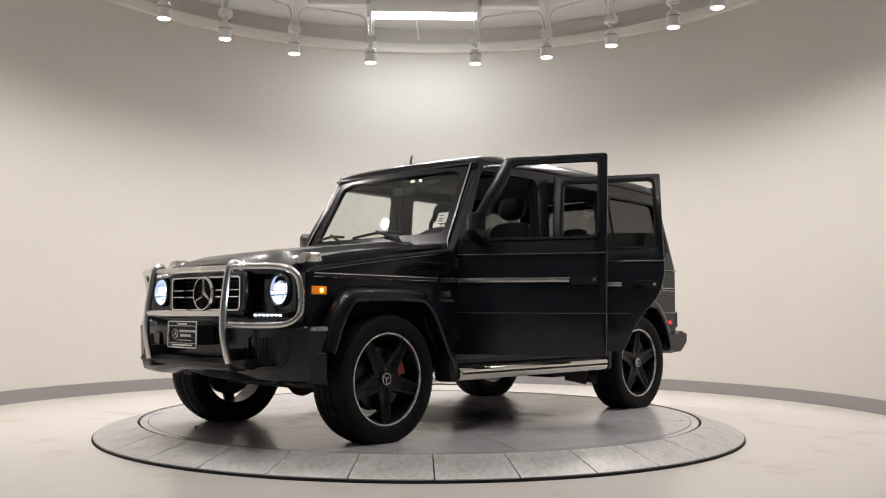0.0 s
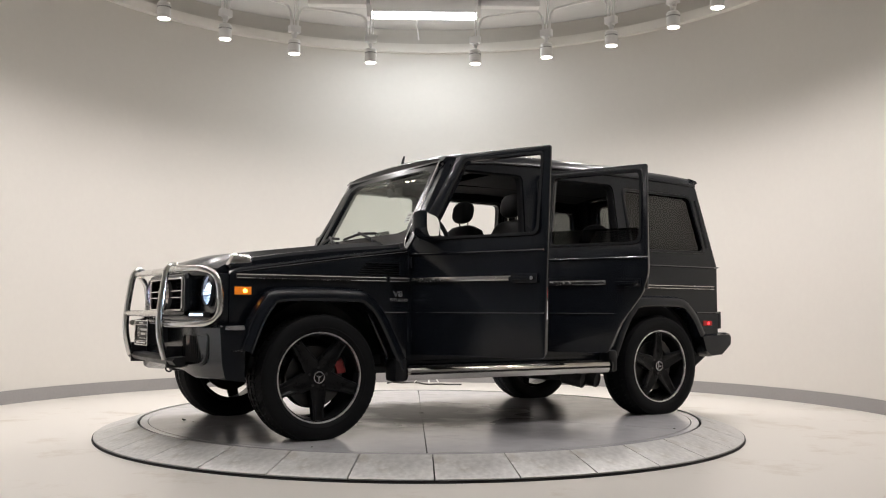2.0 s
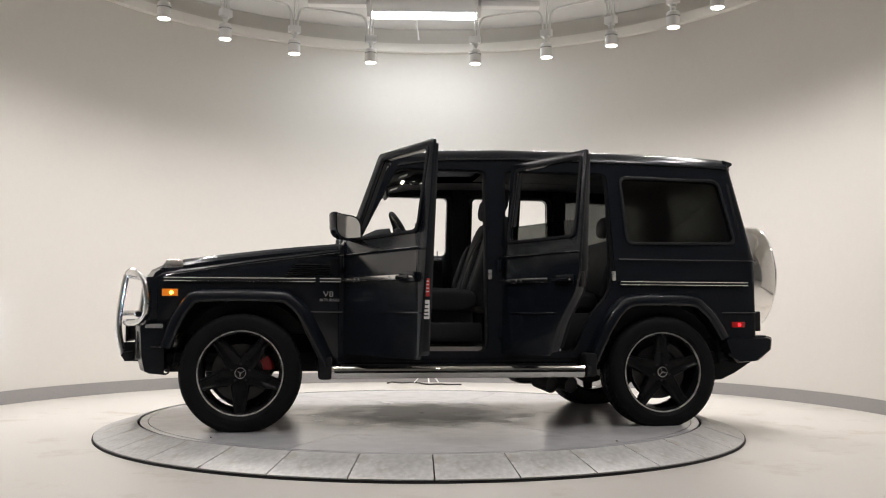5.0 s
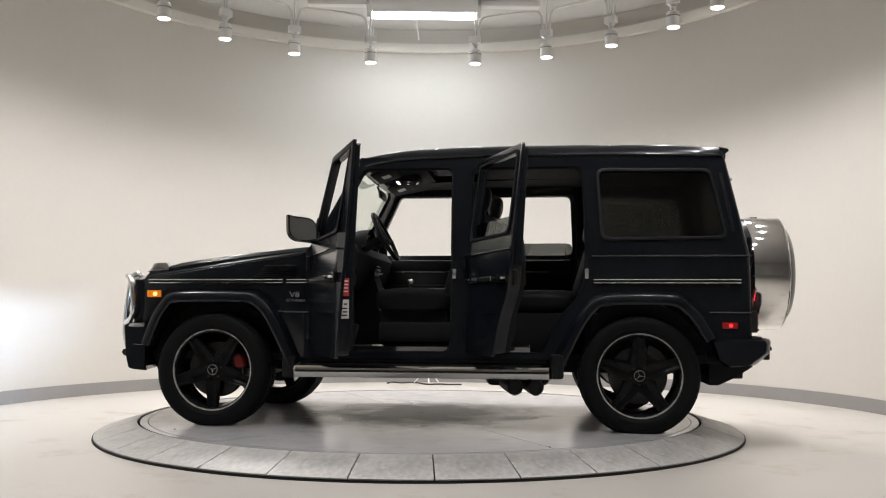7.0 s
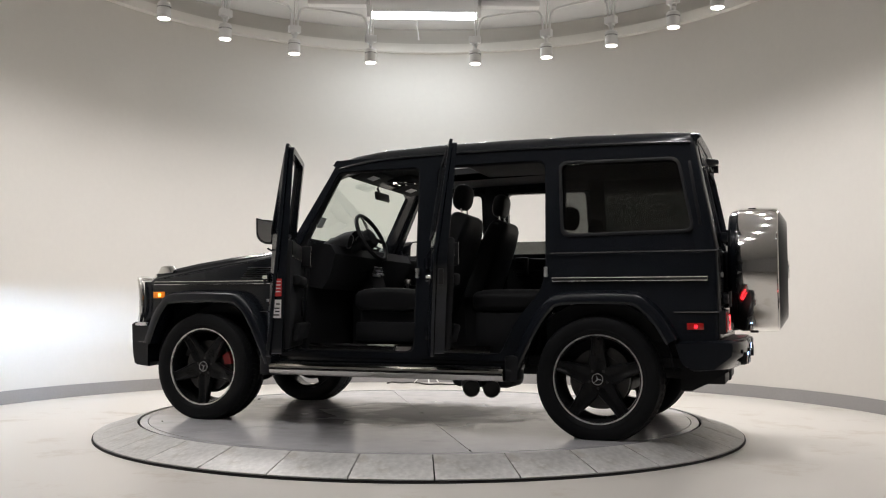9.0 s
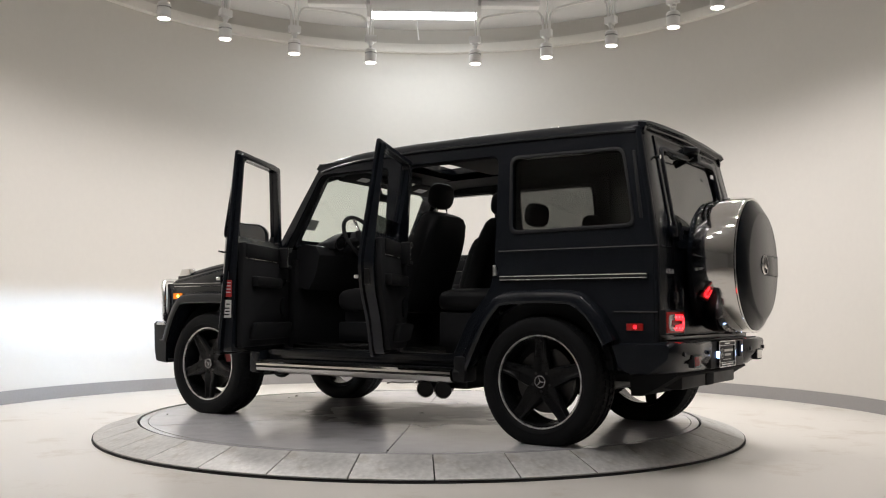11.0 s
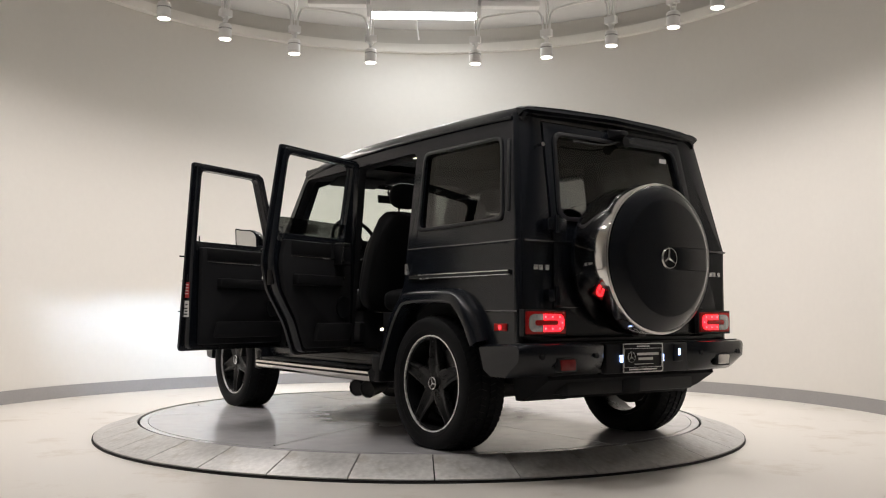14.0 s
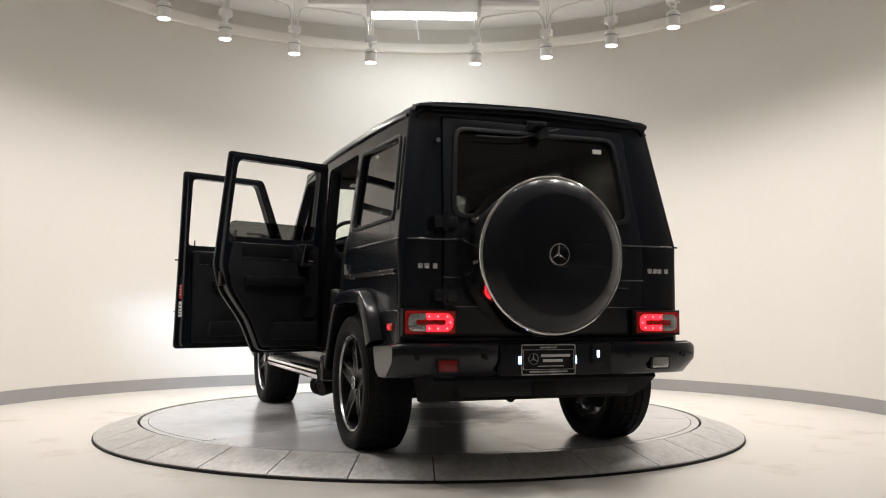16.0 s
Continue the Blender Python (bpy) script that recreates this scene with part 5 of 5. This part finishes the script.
# scuttle, wipers, aerial
part("scuttle_panel", loft([[tuple(Vector(screen_pt(u, v)) + Vector((0.885, 0, 0.465)) * d) for v, d in ((-0.05, 0.001), (-0.05, 0.007), (0.112, 0.007), (0.118, 0.001))] for u in (-0.985, -0.7, -0.35, 0, 0.35, 0.7, 0.985)], closed=True), M_PAINT, car)
def on_screen(u, v, lift):
    return tuple(Vector(screen_pt(u, v)) + Vector((0.885, 0, 0.465)) * lift)


for u, u1 in ((0.42, -0.30), (-0.40, -0.88)):
    mid = (u + u1) / 2
    arm = part("wiper", pipe([on_screen(u + 0.05, -0.03, 0.03), on_screen(u, 0.04, 0.05), on_screen(mid, 0.16, 0.035)], 0.011, 8), M_PLAST, car, "black wiper arm")
    part("wiper_blade", pipe(smooth_path([on_screen(u - 0.06, 0.145, 0.012), on_screen(mid, 0.15, 0.026), on_screen(u1, 0.12, 0.012)], 5), 0.010, 8), M_PLAST, arm)
    part("wiper_pivot", revolve([(0.0, 0.03), (0.018, 0.026), (0.022, 0.0), (0.0, 0.0)], 20, "x"), M_PLAST, arm).location = on_screen(u + 0.05, -0.05, 0.012)
part("aerial", loft([[(0.37 + dx, -0.012 * f, z), (0.358 + dx, 0, z), (0.37 + dx, 0.012 * f, z), (0.37 + dx + 0.018 * f, 0, z)] for dx, f, z in ((0.0, 1.0, 1.86), (-0.006, 0.55, 1.91), (-0.014, 0.2, 1.948))], closed=True), M_PLAST, car, "small black roof aerial")
part("windscreen_sticker", loft([[tuple(Vector(screen_pt(u, v)) - Vector((0.019, 0, 0.010))) for u in (0.745, 0.83, 0.905)] for v in (0.265, 0.395)]), M_WHITEPAPER, car, "white sticker inside the windscreen")
for v in (0.285, 0.315, 0.355):
    part("sticker_bar", loft([[tuple(Vector(screen_pt(u, w)) - Vector((0.0175, 0, 0.009))) for u in (0.765, 0.885 - v * 0.2)] for w in (v, v + 0.012)]), M_PLAST, car)

# ---- rear of the vehicle ----
def tail_lamp(k):
    y0, y1 = 0.54, 0.815

    def shape(pts, r):
        return rounded([(k * y, z) for y, z in pts], r)
    t = part("tail_lamp", plate(shape([(y0, 0.658), (y0, 0.776), (y1, 0.776), (y1, 0.658)], 0.012), [], -2.185, -2.13, 0.006, "x"), M_REDLENS, car, "red and clear tail lamp, lit")
    inner = [0, 0.038, 0.038, 0, 0, 0.012, 0.012, 0]
    part("glow_loop", plate(shape([(0.70, 0.672), (0.558, 0.672), (0.558, 0.762), (0.70, 0.762), (0.70, 0.731), (0.595, 0.731), (0.595, 0.703), (0.70, 0.703)], inner), [], -2.1895, -2.184, 0.001, "x"), M_REDGLOW, t, "glowing red light loop")
    part("clear_window", plate(shape([(0.703, 0.672), (0.798, 0.672), (0.798, 0.762), (0.703, 0.762), (0.703, 0.731), (0.758, 0.731), (0.758, 0.703), (0.703, 0.703)], inner), [], -2.190, -2.184, 0.001, "x"), M_CLEARLENS, t, "clear ribbed reversing lamp")
    part("centre_bar", plate(shape([(0.60, 0.706), (0.60, 0.728), (0.752, 0.728), (0.752, 0.706)], 0.010), [], -2.192, -2.184, 0.002, "x"), M_REDLENS, t)
    for y, z in ((0.572, 0.717), (0.590, 0.747), (0.590, 0.687), (0.640, 0.748), (0.640, 0.686), (0.688, 0.747), (0.688, 0.687)):
        part("led", moved(cylinder(0.0055, -2.1915, -2.188, 10, "x"), pose(0, k * y, z)), M_LED, t)
    part("bezel", plate([(k * (y0 - 0.01), 0.648), (k * (y0 - 0.01), 0.786), (k * (y1 + 0.01), 0.786), (k * (y1 + 0.01), 0.648)], [[(k * (y0 + 0.002), 0.660), (k * (y0 + 0.002), 0.774), (k * (y1 - 0.002), 0.774), (k * (y1 - 0.002), 0.660)]], -2.178, -2.14, 0.003, "x"), M_PLAST, t)


tail_lamp(1)
tail_lamp(-1)
registration(-2.272, 0.06, 0.527, -1)
part("plate_recess", box(-2.264, -2.22, -0.325, 0.325, 0.445, 0.606, 0.008), M_PLAST, car)
for y in (-0.101, 0.221):
    part("plate_light", box(-2.281, -2.262, y - 0.005, y + 0.005, 0.505, 0.545, 0.002), M_PLATELAMP, car, "small bluish plate light, lit")
for y in (-0.235,):
    lampbox = part("plate_lamp", box(-2.279, -2.255, y - 0.035, y + 0.035, 0.50, 0.60, 0.006), M_PLAST, car, "small white plate lamp, lit")
    part("glow", box(-2.283, -2.278, y - 0.008, y + 0.008, 0.535, 0.572, 0.004), M_PLATELAMP, lampbox)
for k in (1, -1):
    r = part("bumper_reflector", plate(rounded([(k * 0.555, 0.467), (k * 0.56, 0.537), (k * 0.685, 0.537), (k * 0.68, 0.467)], 0.012), [], -2.284, -2.25, 0.003, "x"), M_PLAST, car, "reflector set in the bumper")
    part("reflector_lens", plate(rounded([(k * 0.568, 0.475), (k * 0.572, 0.53), (k * 0.675, 0.53), (k * 0.67, 0.475)], 0.01), [], -2.287, -2.281, 0.002, "x"), M_REDREFL if k > 0 else M_BRUSHED, r)
    for y in (0.42, 0.78):
        part("parking_sensor", cylinder(0.012, -2.289 + (0.018 if y > 0.6 else 0), -2.25, 16, "x", 0.002), M_PLAST, car).location = (0, k * y, 0.545)
part("bumper_top_trim", loft([[(-2.13, y, 0.611), (-2.25 + max(0, abs(y) - 0.6) * 0.2, y, 0.617), (-2.25 + max(0, abs(y) - 0.6) * 0.2, y, 0.611)] for y in (-0.86, -0.6, 0.6, 0.86)], closed=True), M_PLAST, car)
# badges as plain bars
for y0, y1, n in ((0.628, 0.751, 3), (-0.769, -0.62, 4)):
    w = (y1 - y0) / (n + 0.6)
    for i in range(n):
        y = y0 + (i + 0.3 * (i > 0)) * w
        part("badge_bar", box(-2.158, -2.148, y + 0.004, y + w - 0.004, 0.992, 1.018, 0.003), M_ALU, car, "bright badge")
part("rear_wiper", pipe(smooth_path([(-2.055, -0.13, 1.79), (-2.065, 0.0, 1.757), (-2.068, 0.13, 1.722), (-2.068, 0.38, 1.715)], 5), 0.005, 8), M_PLAST, car)
part("rear_camera", soften(loft([[(-2.02, -0.05, 1.83), (-2.02, 0.05, 1.83), (-2.02, 0.05, 1.775), (-2.02, -0.05, 1.775)], [(-2.10, -0.03, 1.815), (-2.10, 0.03, 1.815), (-2.10, 0.03, 1.79), (-2.10, -0.03, 1.79)]], closed=True), 0.006), M_PLAST, car, "small black camera pod")
part("wiper_motor", cylinder(0.025, -2.095, -2.03, 20, "x", 0.004), M_PLAST, car).location = (0, -0.02, 1.755)
part("washer_jet", cylinder(0.008, -2.075, -2.03, 16, "x", 0.004), M_CHROME, car, "bright round jet").location = (0, 0.60, 1.675)
for z in (1.235, 0.86):
    part("tailgate_hinge", join(box(-2.185, -2.13, 0.53, 0.66, z - 0.035, z + 0.03, 0.008), moved(cylinder(0.016, z - 0.05, z + 0.045, 12), pose(-2.185, 0.60, 0))), M_PAINT, car)
part("rear_sticker", box(-2.067, -2.064, -0.39, -0.335, 1.665, 1.69, 0), M_WHITEPAPER, car, "small white sticker on the rear glass")
part("gate_handle", box(-2.175, -2.15, -0.50, -0.38, 0.90, 0.94, 0.008), M_PAINT, car)
both("air_slot", lambda: warp(plate(rounded([(-2.05, 1.30), (-2.03, 1.30), (-1.965, 1.70), (-1.985, 1.70)], 0.01), [], SIDE - 0.002, SIDE + 0.006, 0.002), lean), M_PLAST, "dark air slot beside the side glass")
part("rear_crease", pipe([(-2.148, -0.795, BELT), (-2.15, 0.795, BELT)], 0.006, 10), M_EDGE, car)
for z in (0.95, 0.80):
    part("rear_crease", pipe([(-2.151, -0.60, z), (-2.151, 0.60, z)], 0.004, 8), M_EDGE, car)

# below the body
for x in (-0.615, -0.75):
    tip = part("exhaust_tip", moved(revolve([(0.050, 0.0), (0.053, 0.004), (0.0545, 0.16), (0.0515, 0.162), (0.050, 0.006)], 28, "y", closed=True), pose(x, 0.875, 0.29, 0, 0, 0) @ pose(0, 0, 0, -10, 0, 24) @ pose(0, -0.13, 0)), M_IRON, car, "dark steel exhaust tip")
    part("exhaust_bore", moved(cylinder(0.0505, 0.0, 0.150, 24, "y"), pose(x, 0.875, 0.29) @ pose(0, 0, 0, -10, 0, 24) @ pose(0, -0.13, 0)), M_GAP, tip)
part("silencer", box(-0.85, -0.42, 0.42, 0.74, 0.28, 0.42, 0.05, 3), M_PLAST, car)
both("board_bracket", lambda: box(-0.94, -0.85, 0.78, 0.93, 0.34, 0.50, 0.02), M_PLAST)
both("board_front_bracket", lambda: box(0.84, 0.93, 0.78, 0.92, 0.33, 0.48, 0.02), M_PLAST)
part("tow_beam", box(-2.15, -1.95, -0.5, 0.5, 0.33, 0.43, 0.01), M_PLAST, car)
part("hitch_cover", box(-2.16, -2.05, -0.05, 0.09, 0.33, 0.42, 0.01), M_INNER, car)
both("sill", lambda: box(-0.93, 0.82, 0.72, SIDE - 0.006, 0.41, 0.475, 0.012), M_PAINT)
both("sill_edge", lambda: box(-0.17, 0.60, SIDE - 0.010, SIDE - 0.003, 0.488, 0.499, 0.002), M_BRUSHED, "thin bright sill edge")
both("rear_sill_edge", lambda: box(-0.72, -0.37, SIDE - 0.010, SIDE - 0.003, 0.488, 0.499, 0.002), M_BRUSHED, "thin bright sill edge")
both("door_sill_plate", lambda: loft([[(x, 0.735, 0.5), (x, 0.735, 0.553), (x, 0.792, 0.553), (x, 0.808, 0.540), (x, 0.810, 0.5)] for x in (-0.17, 0.6)], closed=True), M_CHROME, "bright door sill plate")
both("rear_sill_plate", lambda: loft([[(x, 0.735, 0.5), (x, 0.735, 0.553), (x, 0.792, 0.553), (x, 0.808, 0.540), (x, 0.810, 0.5)] for x in (-0.72, -0.37)], closed=True), M_CHROME, "bright door sill plate")
for x in (-0.218, -1.095):
    both("door_striker", lambda: box(x - 0.012, x + 0.012, SIDE - 0.02, SIDE + 0.004, 0.995, 1.06, 0.004), M_ALU, "bright latch striker")

# ---- inside ----
part("headliner", loft([[(x, y, z) for y, z in ((-0.66, zr - 0.085), (-0.5, zr - 0.065), (-SUN_Y - 0.01, zr - 0.06))] for x, zr in ((0.40, 1.835), (0.15, 1.878), (-0.8, 1.90), (-1.9, 1.885))]), M_HEADLINER, car)
part("headliner", loft([[(x, y, z) for y, z in ((SUN_Y + 0.01, zr - 0.06), (0.5, zr - 0.065), (0.66, zr - 0.085))] for x, zr in ((0.40, 1.835), (0.15, 1.878), (-0.8, 1.90), (-1.9, 1.885))]), M_HEADLINER, car)
part("headliner", loft([[(x, y, zr - 0.058) for y in (-SUN_Y - 0.01, 0, SUN_Y + 0.01)] for x, zr in ((-0.325, 1.899), (-0.8, 1.90), (-1.9, 1.885))]), M_HEADLINER, car)
part("headliner", loft([[(x, y, zr - 0.058) for y in (-SUN_Y - 0.01, 0, SUN_Y + 0.01)] for x, zr in ((0.40, 1.835), (0.055, 1.886))]), M_HEADLINER, car)
part("sunroof_panel", box(-0.75, -0.33, -0.39, 0.39, 1.935, 1.947, 0.003), M_TINT, car, "dark glass sunroof panel, slid back")
dash = part("dashboard", loft([[(0.68, y, 0.95), (0.68, y, 1.235), (0.60, y, 1.262), (0.50, y, 1.245), (0.46, y, 1.18), (0.50, y, 1.02), (0.56, y, 0.93)] for y in (-0.70, -0.3, 0.3, 0.70)], closed=True), M_INNER, car)
part("instrument_hood", loft([[(x, 0.38 + w * math.cos(a), 1.235 + h * math.sin(a)) for a in [math.pi * i / 12 for i in range(13)]] for x, w, h in ((0.66, 0.17, 0.06), (0.52, 0.185, 0.125), (0.43, 0.19, 0.135))]), M_INNER, dash)
for y in (0.31, 0.45):
    part("dial", moved(revolve([(0.0, 0.0), (0.05, 0.0), (0.054, -0.012), (0.0, -0.012)], 28, "x"), pose(0.475, y, 1.285, 0, 15, 180)), M_INNER, dash)
    part("dial_ring", moved(revolve([(0.050, 0.004), (0.054, 0.004), (0.054, -0.004), (0.050, -0.004)], 28, "x", closed=True), pose(0.474, y, 1.285, 0, 15, 180)), M_ALU, dash)
part("centre_screen", box(0.53, 0.55, -0.09, 0.11, 1.26, 1.36, 0.006), M_PLAST, dash)
stack = part("centre_console", loft([[(0.50, y, 1.16), (0.42, y, 0.92), (0.15, y, 0.86), (-0.30, y, 0.88), (-0.32, y, 0.52), (0.60, y, 0.52), (0.60, y, 1.16)] for y in (-0.12, 0.12)], closed=True), M_INNER, car)
part("console_bezel", moved(plate(rounded([(-0.09, -0.055), (-0.09, 0.055), (0.09, 0.055), (0.09, -0.055)], 0.01), [rounded([(-0.078, -0.043), (-0.078, 0.043), (0.078, 0.043), (0.078, -0.043)], 0.008)], -0.004, 0.006, 0.002, "x"), pose(0.462, 0.0, 1.06, 0, 18, 180)), M_BRUSHED, stack, "bright bezel with switches")
for row in range(3):
    for i in range(5):
        part("switch", moved(box(-0.002, 0.008, -0.010, 0.010, -0.007, 0.007, 0.002), pose(0.452 - 0.009 * row, -0.052 + i * 0.026, 1.115 - row * 0.026, 0, 18, 180)), M_ALU, stack)
for i in range(6):
    part("switch", moved(box(-0.002, 0.006, -0.009, 0.009, -0.012, 0.012, 0.002), pose(0.458, -0.06 + i * 0.024, 1.055, 0, 18, 180)), M_ALU, stack)
part("gear_lever", join(cylinder(0.012, 0.88, 0.98, 10), box(-0.025, 0.025, -0.02, 0.02, 0.97, 1.02, 0.012)), M_BRUSHED, stack).location = (0.20, 0.0, 0.0)
part("console_trim", box(-0.05, 0.16, 0.06, 0.075, 0.875, 0.885, 0.002), M_BRUSHED, stack)
sw = empty("steering_wheel", pose(0.33, 0.38, 1.315, 0, -62, 0), car)
part("rim", moved(revolve([(0.183 + 0.0155 * math.cos(a), 0.0155 * math.sin(a)) for a in [2 * math.pi * i / 12 for i in range(12)]], 48, "z", closed=True), pose(0, 0, 0)), M_LEATHER, sw)
part("hub", soften(cylinder(0.072, -0.04, 0.012, 24), 0.012, 40), M_INNER, sw)
for a in (10, 170, 270):
    c, s = math.cos(radians(a + 90)), math.sin(radians(a + 90))
    part("spoke", pipe([(0.05 * c, 0.05 * s, 0.0), (0.175 * c, 0.175 * s, 0.0)], 0.018, 8, squash=0.5), M_BRUSHED if a == 270 else M_INNER, sw)
part("column", cylinder(0.035, -0.20, -0.03, 16), M_INNER, sw)


def cushion(cx, cy, cz, hx, hy, hz, p=3.2, n=20):
    """A plump pad: a ball drawn out towards its corners."""
    bm = bmesh.new()
    bmesh.ops.create_uvsphere(bm, u_segments=n * 2, v_segments=n, radius=1)
    for v in bm.verts:
        k = (abs(v.co.x) ** p + abs(v.co.y) ** p + abs(v.co.z) ** p) ** (-1 / p)
        v.co = Vector((cx + v.co.x * k * hx, cy + v.co.y * k * hy, cz + v.co.z * k * hz))
    return bm


def seat(name, y, w, x=0.0, z=0.0):
    s = empty(name, pose(x, y, z), car)
    s["label"] = "black leather seat"
    h = w / 2
    part("cushion", moved(cushion(0.09, 0, 0.845, 0.27, h - 0.02, 0.07, 4), pose(0, 0, 0.0)), M_LEATHER, s)
    for k in (1, -1):
        part("side_bolster", cushion(0.09, k * (h - 0.035), 0.855, 0.26, 0.05, 0.085, 3.2, 14), M_LEATHER, s)
    lean_back = pose(-0.20, 0, 0.80, 0, -19, 0)
    part("backrest", warp(moved(cushion(0, 0, 0.335, 0.085, h, 0.36, 6), lean_back), lambda a, b, c: (a, b * (1 - 0.18 * max(0, (c - 1.2) / 0.28)), c)), M_LEATHER, s)
    for k in (1, -1):
        part("back_bolster", moved(cushion(0.06, k * (h - 0.055), 0.27, 0.06, 0.05, 0.25, 2.8, 14), lean_back), M_LEATHER, s)
    part("base", box(-0.15, 0.32, -h + 0.05, h - 0.05, 0.50, 0.78, 0.015), M_INNER, s)
    part("seat_rail_cover", box(-0.20, 0.33, h - 0.045, h + 0.005, 0.56, 0.70, 0.015), M_PLAST, s)
    head = part("headrest", moved(cushion(0, 0, 0, 0.055, 0.125, 0.092, 2.7), pose(-0.385, 0, 1.582, 0, -10, 0)), M_LEATHER, s)
    for yy in (-0.06, 0.06):
        part("headrest_post", pipe([(-0.40, yy, 1.40), (-0.385, yy, 1.54)], 0.006, 8), M_CHROME, head)
    return s


seat("front_seat", 0.38, 0.50)
seat("front_seat", -0.38, 0.50, -0.05, 0.02)
bench = empty("rear_bench", None, car)
bench["label"] = "black leather rear bench"
for y in (-0.35, 0.35):
    part("cushion", cushion(-0.79, y, 0.845, 0.28, 0.352, 0.085, 4), M_LEATHER, bench)
part("base", box(-1.02, -0.58, -0.68, 0.68, 0.50, 0.77, 0.01), M_INNER, bench)
part("backrest", soften(loft([[(-1.02, y, 0.88), (-1.15, y, 1.30), (-1.20, y, 1.30), (-1.16, y, 0.86)] for y in (-0.70, 0.70)], closed=True), 0.03, 30, 3), M_LEATHER, bench)
for y in (-0.42, 0.42):
    part("headrest", moved(cushion(0, 0, 0, 0.045, 0.13, 0.078, 2.7), pose(-1.17, y, 1.40, 0, -8, 0)), M_LEATHER, bench)
for k in (1, -1):
    v = part("sun_visor", moved(box(-0.085, 0.085, -0.20, 0.20, -0.009, 0.009, 0.006), pose(0.33, k * 0.36, 1.765, 0, 18, 0)), M_HEADLINER, car)
    part("visor_label", moved(box(-0.03, 0.03, -0.06, 0.06, -0.0105, -0.0095, 0), pose(0.33, k * 0.36, 1.765, 0, 18, 0)), M_WHITEPAPER, v, "pale warning label")
rv = part("rear_view_mirror", moved(box(-0.012, 0.012, -0.12, 0.12, -0.032, 0.032, 0.01), pose(0.42, 0.0, 1.665, 0, 8, 0)), M_PLAST, car)
part("mirror_stem", pipe([(0.43, 0, 1.66), (0.46, 0, 1.735), (0.44, 0, 1.775)], 0.010, 8), M_PLAST, rv)
oc = part("overhead_console", box(0.12, 0.34, -0.11, 0.11, 1.765, 1.815, 0.015), M_INNER, car)
part("console_ring", pipe([(0.22 + 0.075 * math.cos(a), 0.07 * math.sin(a), 1.762) for a in [2 * math.pi * i / 24 for i in range(24)]], 0.006, 8, closed=True), M_CHROME, oc, "bright ring of the overhead console")
for y in (-0.045, 0.045):
    part("reading_lamp", box(0.285, 0.305, y - 0.009, y + 0.009, 1.757, 1.768, 0.003), M_DOME, car, "small lit reading lamp")
part("reading_lamp", box(-0.79, -0.73, 0.53, 0.57, 1.785, 1.800, 0.003), M_DOME, car, "small lit reading lamp")
part("footwell_lamp", box(-0.158, -0.152, 0.40, 0.435, 0.640, 0.655, 0.002), M_DOME, car, "small lit footwell lamp")
for s in (1, -1):
    for x in (-0.265, -1.14):
        part("pillar_lining", warp(box(x - 0.055, x + 0.055, s * (SIDE - 0.08), s * (SIDE - 0.062), 0.5, 1.80, 0.004), lean), M_INNER, car)
both("cargo_lining", lambda: box(-2.07, -1.12, SIDE - 0.10, SIDE - 0.062, 0.60, 1.20, 0.004), M_INNER)
# scraps of dirt on the deck
for r, a, s in ((1.755, 346, 0.017), (1.70, 350, 0.007), (1.60, 335, 0.008), (1.90, 40, 0.008), (1.5, 200, 0.006), (1.93, 120, 0.009)):
    bm = bmesh.new()
    bmesh.ops.create_icosphere(bm, subdivisions=2, radius=s)
    for v in bm.verts:
        v.co *= 0.7 + 0.6 * noise.noise(v.co * 90 + Vector((r, a, 0)))
        v.co.z = v.co.z * 0.5 + s * 0.35
    d = part("dirt_crumb", bm, M_CABLE, deck, "dark crumb of dirt")
    d.location = (r * math.cos(radians(a)), r * math.sin(radians(a)), 0.0)


# ---- what moves ----
def motions():
    walk(deck, [(t, pose(0, 0, 0, 0, 0, a)) for t, a in THETA])
    walk(car, [(t, pose(0, 0, 0, 0, 0, a) @ pose(*OFFSET, 0)) for t, a in THETA])


motions()
